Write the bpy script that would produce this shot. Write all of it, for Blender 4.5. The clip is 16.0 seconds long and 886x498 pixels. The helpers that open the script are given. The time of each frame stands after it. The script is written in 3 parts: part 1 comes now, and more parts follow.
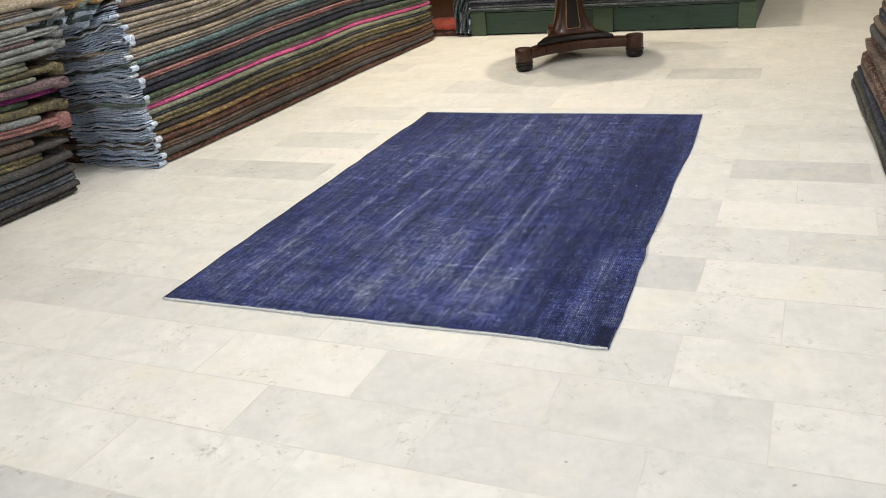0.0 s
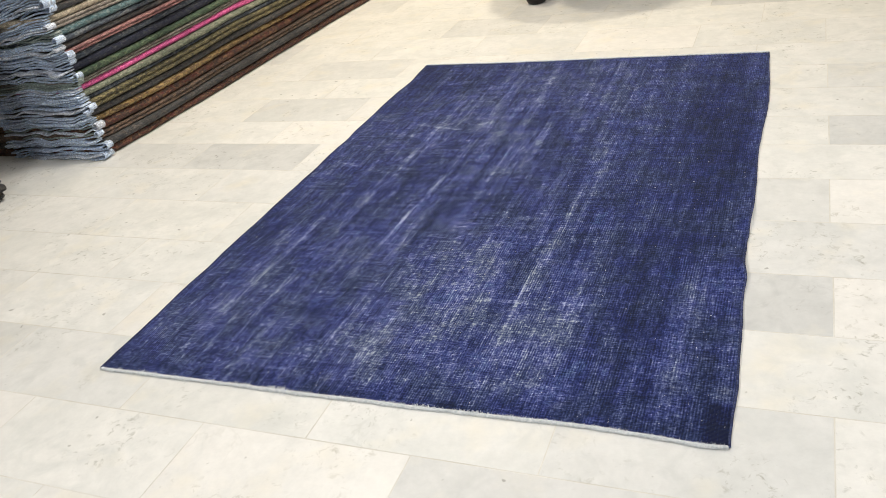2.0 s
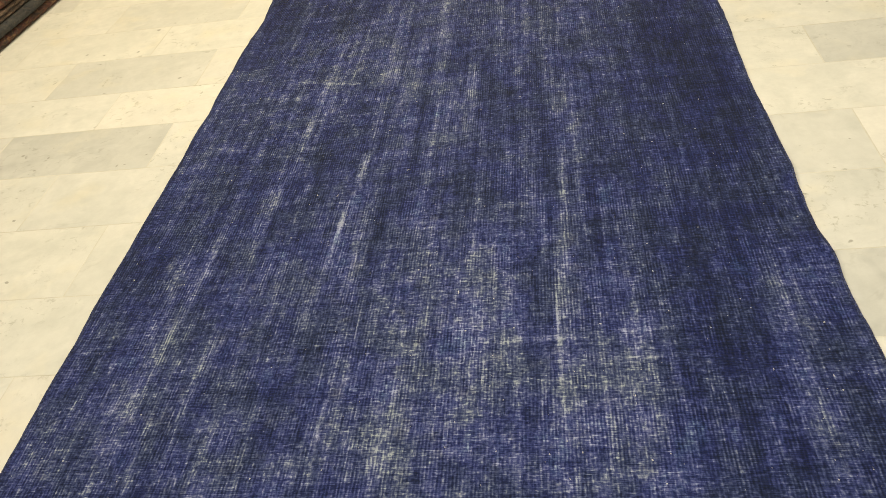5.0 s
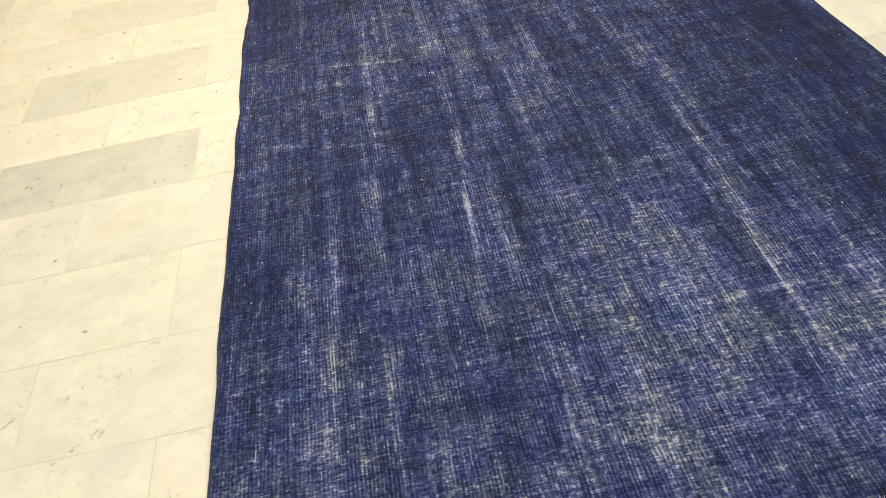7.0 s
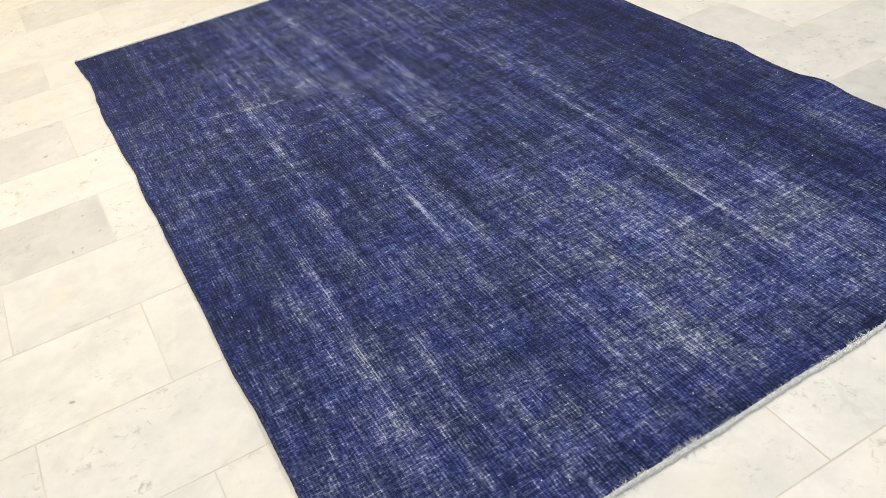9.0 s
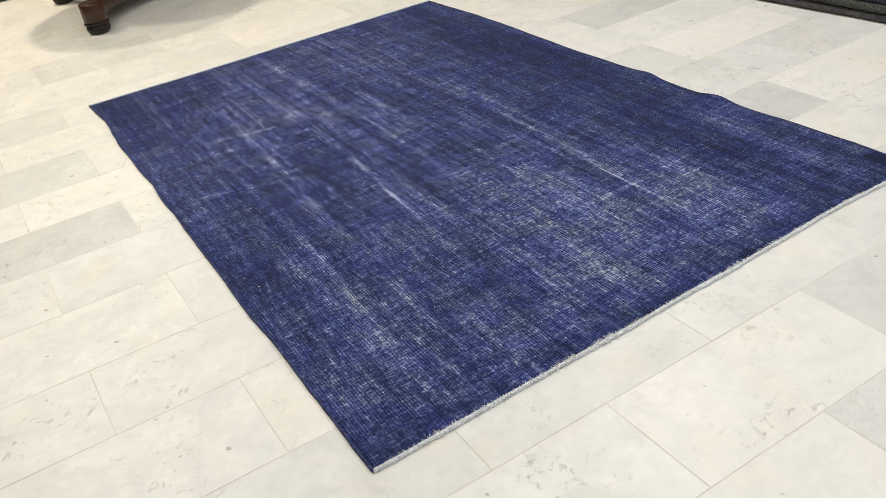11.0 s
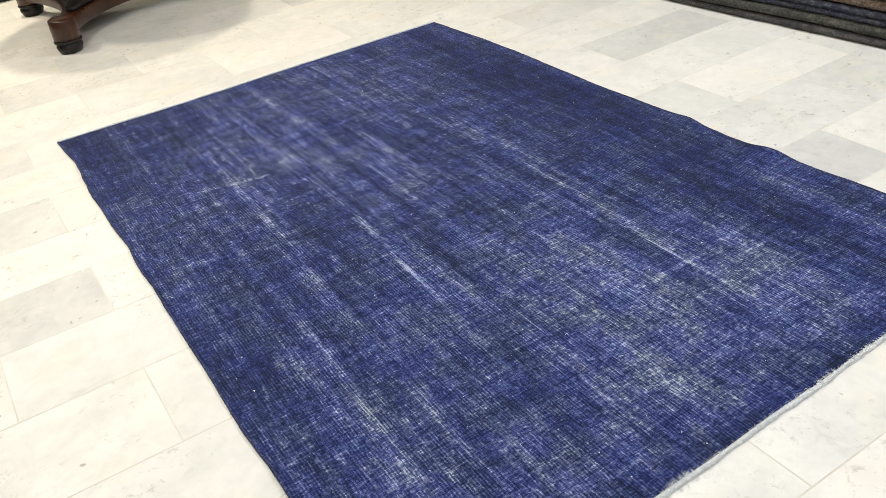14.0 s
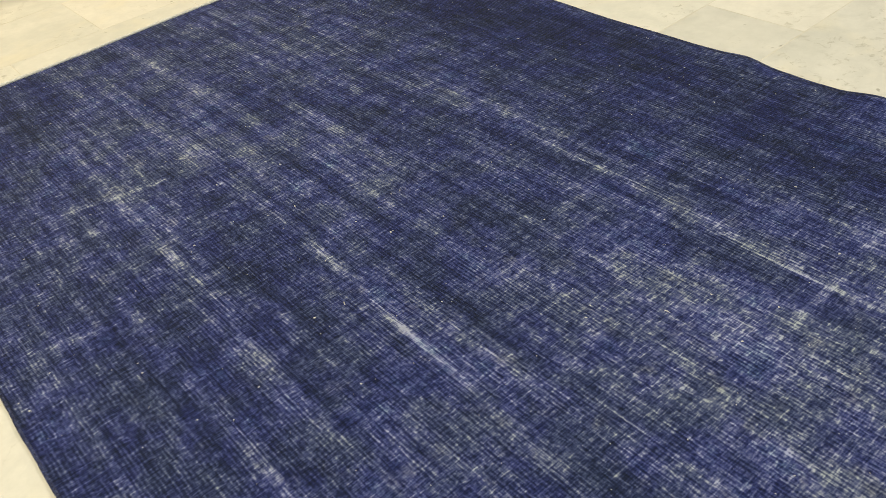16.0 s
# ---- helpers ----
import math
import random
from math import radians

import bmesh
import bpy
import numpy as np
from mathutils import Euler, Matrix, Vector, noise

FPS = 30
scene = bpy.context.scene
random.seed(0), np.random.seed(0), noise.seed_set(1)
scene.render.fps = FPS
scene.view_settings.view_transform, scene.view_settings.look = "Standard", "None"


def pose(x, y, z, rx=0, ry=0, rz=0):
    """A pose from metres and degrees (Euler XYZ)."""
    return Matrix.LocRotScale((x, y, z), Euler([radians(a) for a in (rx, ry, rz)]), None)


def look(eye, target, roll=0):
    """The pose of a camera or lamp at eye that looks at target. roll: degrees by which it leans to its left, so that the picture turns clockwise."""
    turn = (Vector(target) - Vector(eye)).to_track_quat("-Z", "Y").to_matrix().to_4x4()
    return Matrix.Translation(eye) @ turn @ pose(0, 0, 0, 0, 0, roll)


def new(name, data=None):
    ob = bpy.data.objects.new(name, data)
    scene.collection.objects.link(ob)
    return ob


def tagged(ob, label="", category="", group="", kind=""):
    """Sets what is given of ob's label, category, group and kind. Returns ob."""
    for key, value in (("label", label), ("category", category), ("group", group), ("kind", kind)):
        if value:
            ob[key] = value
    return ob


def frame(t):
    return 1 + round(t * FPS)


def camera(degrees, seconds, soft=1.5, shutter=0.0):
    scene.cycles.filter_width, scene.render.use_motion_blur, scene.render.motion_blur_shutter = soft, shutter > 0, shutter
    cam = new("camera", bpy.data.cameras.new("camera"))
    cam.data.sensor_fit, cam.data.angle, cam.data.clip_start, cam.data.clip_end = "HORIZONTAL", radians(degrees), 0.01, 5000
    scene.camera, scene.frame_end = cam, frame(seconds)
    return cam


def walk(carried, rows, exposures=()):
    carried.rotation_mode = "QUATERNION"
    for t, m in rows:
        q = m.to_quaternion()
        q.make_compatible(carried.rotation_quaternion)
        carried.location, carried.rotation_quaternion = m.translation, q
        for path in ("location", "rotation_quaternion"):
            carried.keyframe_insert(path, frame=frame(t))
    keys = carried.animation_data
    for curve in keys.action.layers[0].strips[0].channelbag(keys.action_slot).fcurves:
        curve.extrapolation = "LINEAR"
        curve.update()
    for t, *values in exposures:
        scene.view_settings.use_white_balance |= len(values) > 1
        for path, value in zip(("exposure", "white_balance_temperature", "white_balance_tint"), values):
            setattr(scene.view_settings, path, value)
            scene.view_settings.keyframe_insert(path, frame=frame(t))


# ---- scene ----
cam = camera(55.7, 16.0, soft=0.85, shutter=0.15)
PATH = [
    (0, (2.354, -2.272, 1.454), (1.57, -0.624, 0.637), -6.5),
    (0.5, (2.21, -2.062, 1.462), (1.469, -0.385, 0.664), -6.9),
    (1, (2.113, -1.886, 1.444), (1.323, -0.25, 0.607), -7.7),
    (1.5, (2.028, -1.621, 1.42), (1.183, -0.057, 0.504), -9.1),
    (2, (1.915, -1.426, 1.394), (1.145, 0.137, 0.413), -10.5),
    (2.5, (1.757, -1.265, 1.395), (1.097, 0.311, 0.356), -11.3),
    (3, (1.681, -1.131, 1.365), (1.05, 0.424, 0.275), -12.1),
    (3.2, (1.663, -1.049, 1.365), (1.031, 0.497, 0.265), -12.5),
    (5.3, (1.087, -0.733, 1.293), (0.818, 0.813, 0.053), -10.0),
    (5.5, (1.013, -0.672, 1.28), (0.747, 0.887, 0.055), -9.7),
    (6, (0.87, -0.571, 1.28), (0.677, 1.011, 0.072), -9.8),
    (6.5, (0.668, -0.593, 1.259), (0.624, 0.976, 0.021), -11.1),
    (7, (0.483, -0.629, 1.25), (0.514, 0.899, -0.04), -11.4),
    (7.5, (0.33, -0.524, 1.202), (0.395, 0.972, -0.124), -13.2),
    (8, (0.222, -0.477, 1.193), (0.426, 0.996, -0.144), -13.8),
    (8.5, (0.064, -0.557, 1.215), (0.528, 0.886, -0.09), -11.4),
    (9, (-0.08, -0.672, 1.245), (0.552, 0.772, 0.014), -9.3),
    (9.5, (-0.12, -0.805, 1.258), (0.534, 0.687, 0.097), -9.2),
    (9.7, (-0.134, -0.878, 1.248), (0.511, 0.625, 0.097), -10.0),
    (11.8, (-0.459, -1.185, 1.318), (0.377, 0.308, 0.283), -7.6),
    (12, (-0.44, -1.17, 1.329), (0.394, 0.328, 0.3), -7.7),
    (12.5, (-0.375, -1.107, 1.328), (0.439, 0.414, 0.316), -7.5),
    (13, (-0.303, -1.034, 1.319), (0.479, 0.492, 0.29), -7.4),
    (13.5, (-0.268, -0.924, 1.301), (0.512, 0.581, 0.24), -6.8),
    (14, (-0.235, -0.727, 1.295), (0.576, 0.738, 0.201), -7.5),
    (14.5, (-0.19, -0.562, 1.243), (0.632, 0.855, 0.095), -8.0),
    (15, (-0.088, -0.361, 1.189), (0.675, 1.045, -0.012), -9.6),
    (15.5, (-0.021, -0.17, 1.138), (0.779, 1.205, -0.074), -10.4),
    (16, (0.038, 0.06, 1.035), (0.95, 1.327, -0.215), -8.2),
]
walk(cam, [(t, look(eye, target, roll)) for t, eye, target, roll in PATH],
     exposures=[(0.0, -0.1, 6400, 9), (3.2, -0.03, 6400, 9), (5.3, -0.18, 8300, 1), (7.0, -0.06, 7650, 2.5), (7.5, 0.2, 6950, 8), (8.0, -0.06, 6550, 9), (9.5, -0.09, 6500, 10), (12.0, -0.19, 6300, 8), (13.0, -0.06, 6300, 8), (13.9, 0.02, 6300, 8), (14.4, 0.08, 6300, 9), (15.0, -0.38, 6450, 7), (16.0, -0.2, 7700, 0.5)])

# ---------------------------------------------------------------- light
world = bpy.data.worlds.new("world")
world.use_nodes = True
world.node_tree.nodes["Background"].inputs[0].default_value = (0.9, 0.95, 1.0, 1)
world.node_tree.nodes["Background"].inputs[1].default_value = 0.05
scene.world = world


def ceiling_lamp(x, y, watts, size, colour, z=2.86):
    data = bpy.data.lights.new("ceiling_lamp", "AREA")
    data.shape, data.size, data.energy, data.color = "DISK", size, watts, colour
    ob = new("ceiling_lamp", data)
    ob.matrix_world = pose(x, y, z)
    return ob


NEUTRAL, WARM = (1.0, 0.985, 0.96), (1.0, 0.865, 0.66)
# all unseen, without fixtures; only the pair behind the table follows its shadows
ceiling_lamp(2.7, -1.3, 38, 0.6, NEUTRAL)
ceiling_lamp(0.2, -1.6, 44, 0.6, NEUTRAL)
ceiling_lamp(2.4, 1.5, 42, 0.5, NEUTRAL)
# strength set to brighten the west stacks
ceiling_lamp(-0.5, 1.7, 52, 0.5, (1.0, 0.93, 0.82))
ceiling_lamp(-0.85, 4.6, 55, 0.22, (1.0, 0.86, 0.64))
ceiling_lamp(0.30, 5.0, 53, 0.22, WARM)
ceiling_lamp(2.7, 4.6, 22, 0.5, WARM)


# ---------------------------------------------------------------- materials
def material(name, rough=0.6, metal=0.0, spec=0.5):
    m = bpy.data.materials.new(name)
    m.use_nodes = True
    b = m.node_tree.nodes["Principled BSDF"]
    b.inputs["Roughness"].default_value = rough
    b.inputs["Metallic"].default_value = metal
    b.inputs["Specular IOR Level"].default_value = spec
    return m, m.node_tree.nodes, m.node_tree.links, b


def coords(nd, ln, scale=(1, 1, 1), kind="Object"):
    tc = nd.new("ShaderNodeTexCoord")
    mp = nd.new("ShaderNodeMapping")
    mp.inputs["Scale"].default_value = scale
    ln.new(tc.outputs[kind], mp.inputs[0])
    return mp.outputs[0]


def place_coords(nd, ln, scale=(1, 1, 1)):
    g = nd.new("ShaderNodeNewGeometry")
    mp = nd.new("ShaderNodeMapping")
    mp.inputs["Scale"].default_value = scale
    ln.new(g.outputs["Position"], mp.inputs[0])
    return mp.outputs[0]


def grain(nd, ln, vec, scale, detail=4.0, rough=0.55, distort=0.0):
    n = nd.new("ShaderNodeTexNoise")
    n.inputs["Scale"].default_value = scale
    n.inputs["Detail"].default_value = detail
    n.inputs["Roughness"].default_value = rough
    n.inputs["Distortion"].default_value = distort
    ln.new(vec, n.inputs["Vector"])
    return n.outputs[0]


def ramp(nd, ln, fac, stops):
    r = nd.new("ShaderNodeValToRGB")
    while len(r.color_ramp.elements) < len(stops):
        r.color_ramp.elements.new(0.5)
    for e, (p, c) in zip(r.color_ramp.elements, stops):
        e.position = p
        e.color = (*c, 1) if len(c) == 3 else c
    ln.new(fac, r.inputs[0])
    return r.outputs[0]


def grey(v):
    return (v, v, v)


def mix(nd, ln, fac, a, b, blend="MIX"):
    m = nd.new("ShaderNodeMix")
    m.data_type, m.blend_type = "RGBA", blend
    for sock, v in ((m.inputs[0], fac), (m.inputs[6], a), (m.inputs[7], b)):
        if isinstance(v, (int, float)):
            sock.default_value = v
        elif isinstance(v, tuple):
            sock.default_value = (*v, 1)
        else:
            ln.new(v, sock)
    return m.outputs[2]


def calc(nd, ln, op, a, b=0.0, clamp=False):
    m = nd.new("ShaderNodeMath")
    m.operation, m.use_clamp = op, clamp
    for sock, v in ((m.inputs[0], a), (m.inputs[1], b)):
        if isinstance(v, (int, float)):
            sock.default_value = v
        else:
            ln.new(v, sock)
    return m.outputs[0]


def bump(nd, ln, height, bsdf, strength=0.3, distance=0.002):
    b = nd.new("ShaderNodeBump")
    b.inputs["Strength"].default_value = strength
    b.inputs["Distance"].default_value = distance
    ln.new(height, b.inputs["Height"])
    ln.new(b.outputs[0], bsdf.inputs["Normal"])


def marble(name, light, dark, vein, veins=0.5):
    m, nd, ln, b = material(name, 0.4, 0, 0.32)
    vec = place_coords(nd, ln)
    info = nd.new("ShaderNodeObjectInfo")
    shift = nd.new("ShaderNodeVectorMath")
    shift.operation = "SCALE"
    shift.inputs[0].default_value = (7.0, 3.0, 11.0)
    ln.new(info.outputs["Random"], shift.inputs["Scale"])
    add = nd.new("ShaderNodeVectorMath")
    ln.new(vec, add.inputs[0])
    ln.new(shift.outputs[0], add.inputs[1])
    vec = add.outputs[0]
    cloud = ramp(nd, ln, grain(nd, ln, vec, 3.2, 6, 0.65, 0.6), [(0.38, grey(0)), (0.74, grey(1))])
    col = mix(nd, ln, cloud, light, dark)
    # soft drifting clouds and a few faint veins
    drift = ramp(nd, ln, grain(nd, ln, vec, 8.0, 4, 0.6, 1.0), [(0.50, grey(0)), (0.72, grey(0.75))])
    col = mix(nd, ln, drift, col, dark)
    mottle = ramp(nd, ln, grain(nd, ln, vec, 22, 5, 0.7), [(0.3, grey(0.93)), (0.7, grey(1.03))])
    col = mix(nd, ln, 1.0, col, mottle, "MULTIPLY")
    warmth = ramp(nd, ln, grain(nd, ln, vec, 5.5, 3), [(0.55, grey(0)), (0.75, grey(0.28))])
    col = mix(nd, ln, warmth, col, (0.78, 0.70, 0.52))
    wander = grain(nd, ln, vec, 2.6, 5, 0.55, 0.8)
    line = calc(nd, ln, "ABSOLUTE", calc(nd, ln, "SUBTRACT", wander, 0.5))
    thin = ramp(nd, ln, line, [(0.0, grey(0.35)), (0.012, grey(0))])
    gate = ramp(nd, ln, grain(nd, ln, vec, 3.1, 2), [(0.56, grey(0)), (0.70, grey(veins))])
    col = mix(nd, ln, calc(nd, ln, "MULTIPLY", thin, gate), col, vein)
    # small ochre and grey flecks in loose groups
    fleck = ramp(nd, ln, grain(nd, ln, vec, 40, 4, 0.65, 0.7), [(0.565, grey(0)), (0.70, grey(0.8))])
    zone = ramp(nd, ln, grain(nd, ln, vec, 4.2, 3, 0.6), [(0.50, grey(0)), (0.66, grey(1))])
    col = mix(nd, ln, calc(nd, ln, "MULTIPLY", fleck, zone), col, vein)
    pit = ramp(nd, ln, grain(nd, ln, vec, 30, 1), [(0.76, grey(0)), (0.80, grey(0.7))])
    col = mix(nd, ln, pit, col, (0.30, 0.29, 0.26))
    tone = ramp(nd, ln, info.outputs["Random"], [(0.0, (0.955, 0.955, 0.96)), (0.4, (0.985, 0.98, 0.97)), (1.0, (1.0, 1.0, 1.0))])
    col = mix(nd, ln, 1.0, col, tone, "MULTIPLY")
    ln.new(col, b.inputs["Base Color"])
    ln.new(ramp(nd, ln, grain(nd, ln, vec, 9, 4), [(0.3, grey(0.36)), (0.7, grey(0.52))]), b.inputs["Roughness"])
    bump(nd, ln, grain(nd, ln, vec, 5, 3), b, 0.05, 0.004)
    return m


MARBLE_WHITE = marble("white_marble", (0.80, 0.79, 0.765), (0.67, 0.675, 0.655), (0.34, 0.335, 0.29), 0.6)
MARBLE_BRIGHT = marble("bright_marble", (0.825, 0.805, 0.775), (0.75, 0.74, 0.715), (0.42, 0.40, 0.34), 0.4)
MARBLE_GREY = marble("grey_marble", (0.66, 0.66, 0.65), (0.53, 0.535, 0.53), (0.30, 0.295, 0.28), 0.7)
MARBLE_PALE = marble("pale_marble", (0.735, 0.73, 0.715), (0.615, 0.62, 0.605), (0.34, 0.33, 0.28), 0.55)


def worn_edge():
    """The rubbed rim of a floor tile, where grime settles unevenly."""
    m, nd, ln, b = material("worn_tile_edge", 0.6, 0, 0.3)
    vec = place_coords(nd, ln)
    dirt = ramp(nd, ln, grain(nd, ln, vec, 3.5, 5, 0.7), [(0.40, grey(0)), (0.70, grey(1))])
    col = mix(nd, ln, dirt, (0.76, 0.745, 0.71), (0.56, 0.535, 0.475))
    ln.new(mix(nd, ln, ramp(nd, ln, grain(nd, ln, vec, 60, 3), [(0.4, grey(0)), (0.65, grey(0.5))]), col, (0.70, 0.68, 0.64)), b.inputs["Base Color"])
    return m


TILE_EDGE = worn_edge()


def plain(name, colour, second, rough=0.7, scale=12.0, relief=0.15, spec=0.4):
    m, nd, ln, b = material(name, rough, 0, spec)
    vec = coords(nd, ln)
    col = mix(nd, ln, ramp(nd, ln, grain(nd, ln, vec, scale, 5), [(0.35, grey(0)), (0.68, grey(1))]), colour, second)
    ln.new(col, b.inputs["Base Color"])
    bump(nd, ln, grain(nd, ln, vec, scale * 8, 3), b, relief, 0.002)
    return m


GROUT = plain("grout", (0.70, 0.67, 0.60), (0.60, 0.57, 0.51), 0.9, 8)
PLASTER = plain("wall_plaster", (0.60, 0.58, 0.55), (0.54, 0.52, 0.49), 0.9, 3, 0.1)
CEILING_PAINT = plain("ceiling_paint", (0.66, 0.65, 0.63), (0.62, 0.61, 0.59), 0.9, 2, 0.05)


def textile(name, main, second, third, pattern=38.0):
    """Woven wool seen edge-on: mottled bands of colour with a fuzzy surface."""
    m, nd, ln, b = material(name, 0.95, 0, 0.12)
    vec = place_coords(nd, ln)
    info = nd.new("ShaderNodeObjectInfo")
    motif = grain(nd, ln, place_coords(nd, ln, (1, 0.75, 1.6)), pattern, 3, 0.7, 1.2)
    col = mix(nd, ln, ramp(nd, ln, motif, [(0.45, grey(0)), (0.51, grey(1))]), main, second)
    other = grain(nd, ln, place_coords(nd, ln, (1, 1, 2)), pattern * 0.6, 2, 0.6, 2.0)
    col = mix(nd, ln, ramp(nd, ln, other, [(0.54, grey(0)), (0.59, grey(0.9))]), col, third)
    fade = ramp(nd, ln, grain(nd, ln, vec, 4.0, 3), [(0.25, (0.95, 0.95, 0.98)), (0.75, (1.95, 1.93, 1.9))])
    col = mix(nd, ln, 1.0, col, fade, "MULTIPLY")
    tuft = grain(nd, ln, vec, 95, 3, 0.75)
    col = mix(nd, ln, 1.0, col, ramp(nd, ln, tuft, [(0.34, (0.60, 0.60, 0.63)), (0.66, (1.32, 1.35, 1.43))]), "MULTIPLY")
    fuzz = grain(nd, ln, vec, 260, 3, 0.7)
    col = mix(nd, ln, 1.0, col, ramp(nd, ln, fuzz, [(0.32, grey(0.4)), (0.68, grey(1.65))]), "MULTIPLY")
    ln.new(col, b.inputs["Base Color"])
    b.inputs["Sheen Weight"].default_value = 0.04
    b.inputs["Sheen Roughness"].default_value = 0.6
    bump(nd, ln, calc(nd, ln, "ADD", fuzz, tuft), b, 0.8, 0.004)
    return m


TX = {
    "maroon": textile("maroon_wool", (0.085, 0.03, 0.025), (0.05, 0.035, 0.03), (0.16, 0.09, 0.05)),
    "olive": textile("olive_wool", (0.10, 0.088, 0.045), (0.055, 0.05, 0.035), (0.17, 0.14, 0.07)),
    "charcoal": textile("charcoal_wool", (0.032, 0.033, 0.036), (0.05, 0.049, 0.047), (0.075, 0.064, 0.055)),
    "ochre": textile("ochre_wool", (0.19, 0.125, 0.05), (0.09, 0.06, 0.035), (0.26, 0.19, 0.09)),
    "brown": textile("brown_wool", (0.095, 0.065, 0.045), (0.055, 0.045, 0.04), (0.15, 0.10, 0.07)),
    "slate": textile("slate_wool", (0.065, 0.078, 0.092), (0.04, 0.047, 0.058), (0.12, 0.125, 0.125)),
    "taupe": textile("taupe_wool", (0.17, 0.15, 0.125), (0.12, 0.105, 0.09), (0.22, 0.20, 0.17)),
    "pink": textile("pink_wool", (0.50, 0.095, 0.23), (0.44, 0.08, 0.20), (0.54, 0.13, 0.28)),
    "magenta": textile("magenta_wool", (0.21, 0.025, 0.13), (0.13, 0.02, 0.09), (0.26, 0.05, 0.17)),
    "sage": textile("sage_wool", (0.15, 0.165, 0.115), (0.10, 0.11, 0.08), (0.20, 0.20, 0.15)),
    "green": textile("green_wool", (0.055, 0.085, 0.05), (0.035, 0.05, 0.035), (0.10, 0.12, 0.07)),
    "navy": textile("navy_wool", (0.014, 0.016, 0.030), (0.022, 0.024, 0.034), (0.05, 0.05, 0.052)),
    "rose": textile("rose_wool", (0.22, 0.10, 0.095), (0.15, 0.08, 0.075), (0.28, 0.16, 0.14)),
    "teal": textile("teal_wool", (0.075, 0.125, 0.13), (0.05, 0.08, 0.085), (0.14, 0.17, 0.16)),
    "beige": textile("beige_wool", (0.27, 0.23, 0.17), (0.20, 0.17, 0.125), (0.33, 0.29, 0.22)),
    "grey": textile("grey_wool", (0.17, 0.18, 0.175), (0.12, 0.13, 0.13), (0.23, 0.23, 0.22)),
    "mauve": textile("mauve_wool", (0.12, 0.075, 0.09), (0.09, 0.07, 0.075), (0.17, 0.12, 0.12)),
    "red": textile("red_wool", (0.22, 0.035, 0.022), (0.15, 0.025, 0.02), (0.24, 0.06, 0.04)),
    "persian": textile("persian_wool", (0.085, 0.026, 0.023), (0.034, 0.027, 0.027), (0.20, 0.165, 0.115), 44),
    "kilim": textile("kilim_wool", (0.075, 0.052, 0.042), (0.13, 0.10, 0.072), (0.042, 0.036, 0.034), 42),
    "moss": textile("moss_wool", (0.046, 0.048, 0.040), (0.033, 0.034, 0.029), (0.066, 0.064, 0.052)),
    "blueback": textile("faded_blue_back", (0.40, 0.47, 0.56), (0.32, 0.385, 0.48), (0.49, 0.54, 0.60), 55),
    "greenback": textile("grey_green_back", (0.20, 0.24, 0.22), (0.14, 0.17, 0.16), (0.27, 0.30, 0.27), 55),
    "bluecord": textile("blue_cord_wool", (0.028, 0.036, 0.09), (0.02, 0.026, 0.065), (0.05, 0.06, 0.12), 120),
    "cotton": textile("white_cotton", (0.46, 0.49, 0.53), (0.38, 0.41, 0.46), (0.52, 0.53, 0.55), 90),
}


# ---------------------------------------------------------------- mesh helpers
def mesh_of(name, bm, mat, smooth=True):
    me = bpy.data.meshes.new(name)
    bm.to_mesh(me)
    bm.free()
    for p in me.polygons:
        p.use_smooth = smooth
    me.materials.append(mat)
    return me


def part(name, bm, mat, parent, label="", smooth=True):
    ob = new(name, mesh_of(name, bm, mat, smooth))
    ob.parent = parent
    if label:
        tagged(ob, label)
    return ob


def thing(name, at, label, category, group="", kind=""):
    ob = new(name)
    ob.empty_display_size = 0.05
    ob.matrix_world = pose(*at)
    return tagged(ob, label, category, group, kind)


def box(bm, lo, hi, bevel=0.0, segments=2):
    made = bmesh.ops.create_cube(bm, size=1.0)["verts"]
    for v in made:
        v.co = Vector(((lo[k] + hi[k]) / 2 + v.co[k] * (hi[k] - lo[k]) for k in range(3)))
    if bevel:
        edges = {e for v in made for e in v.link_edges}
        bmesh.ops.bevel(bm, geom=list(edges), offset=bevel, segments=segments, profile=0.5, affect="EDGES")
    return bm


def boxed(lo, hi, bevel=0.0, segments=2):
    return box(bmesh.new(), lo, hi, bevel, segments)


def loft(bm, rings, closed=True, caps=True):
    """Skin a row of rings, each with the same count of points."""
    vs = [[bm.verts.new(p) for p in r] for r in rings]
    n = len(vs[0])
    for a, b in zip(vs, vs[1:]):
        for k in range(n if closed else n - 1):
            j = (k + 1) % n
            bm.faces.new((a[k], a[j], b[j], b[k]))
    if caps:
        bm.faces.new(list(reversed(vs[0])))
        bm.faces.new(vs[-1])
    bmesh.ops.recalc_face_normals(bm, faces=bm.faces)
    return bm


def n1(x, y=0.0, z=0.0):
    return noise.noise(Vector((x, y, z)))


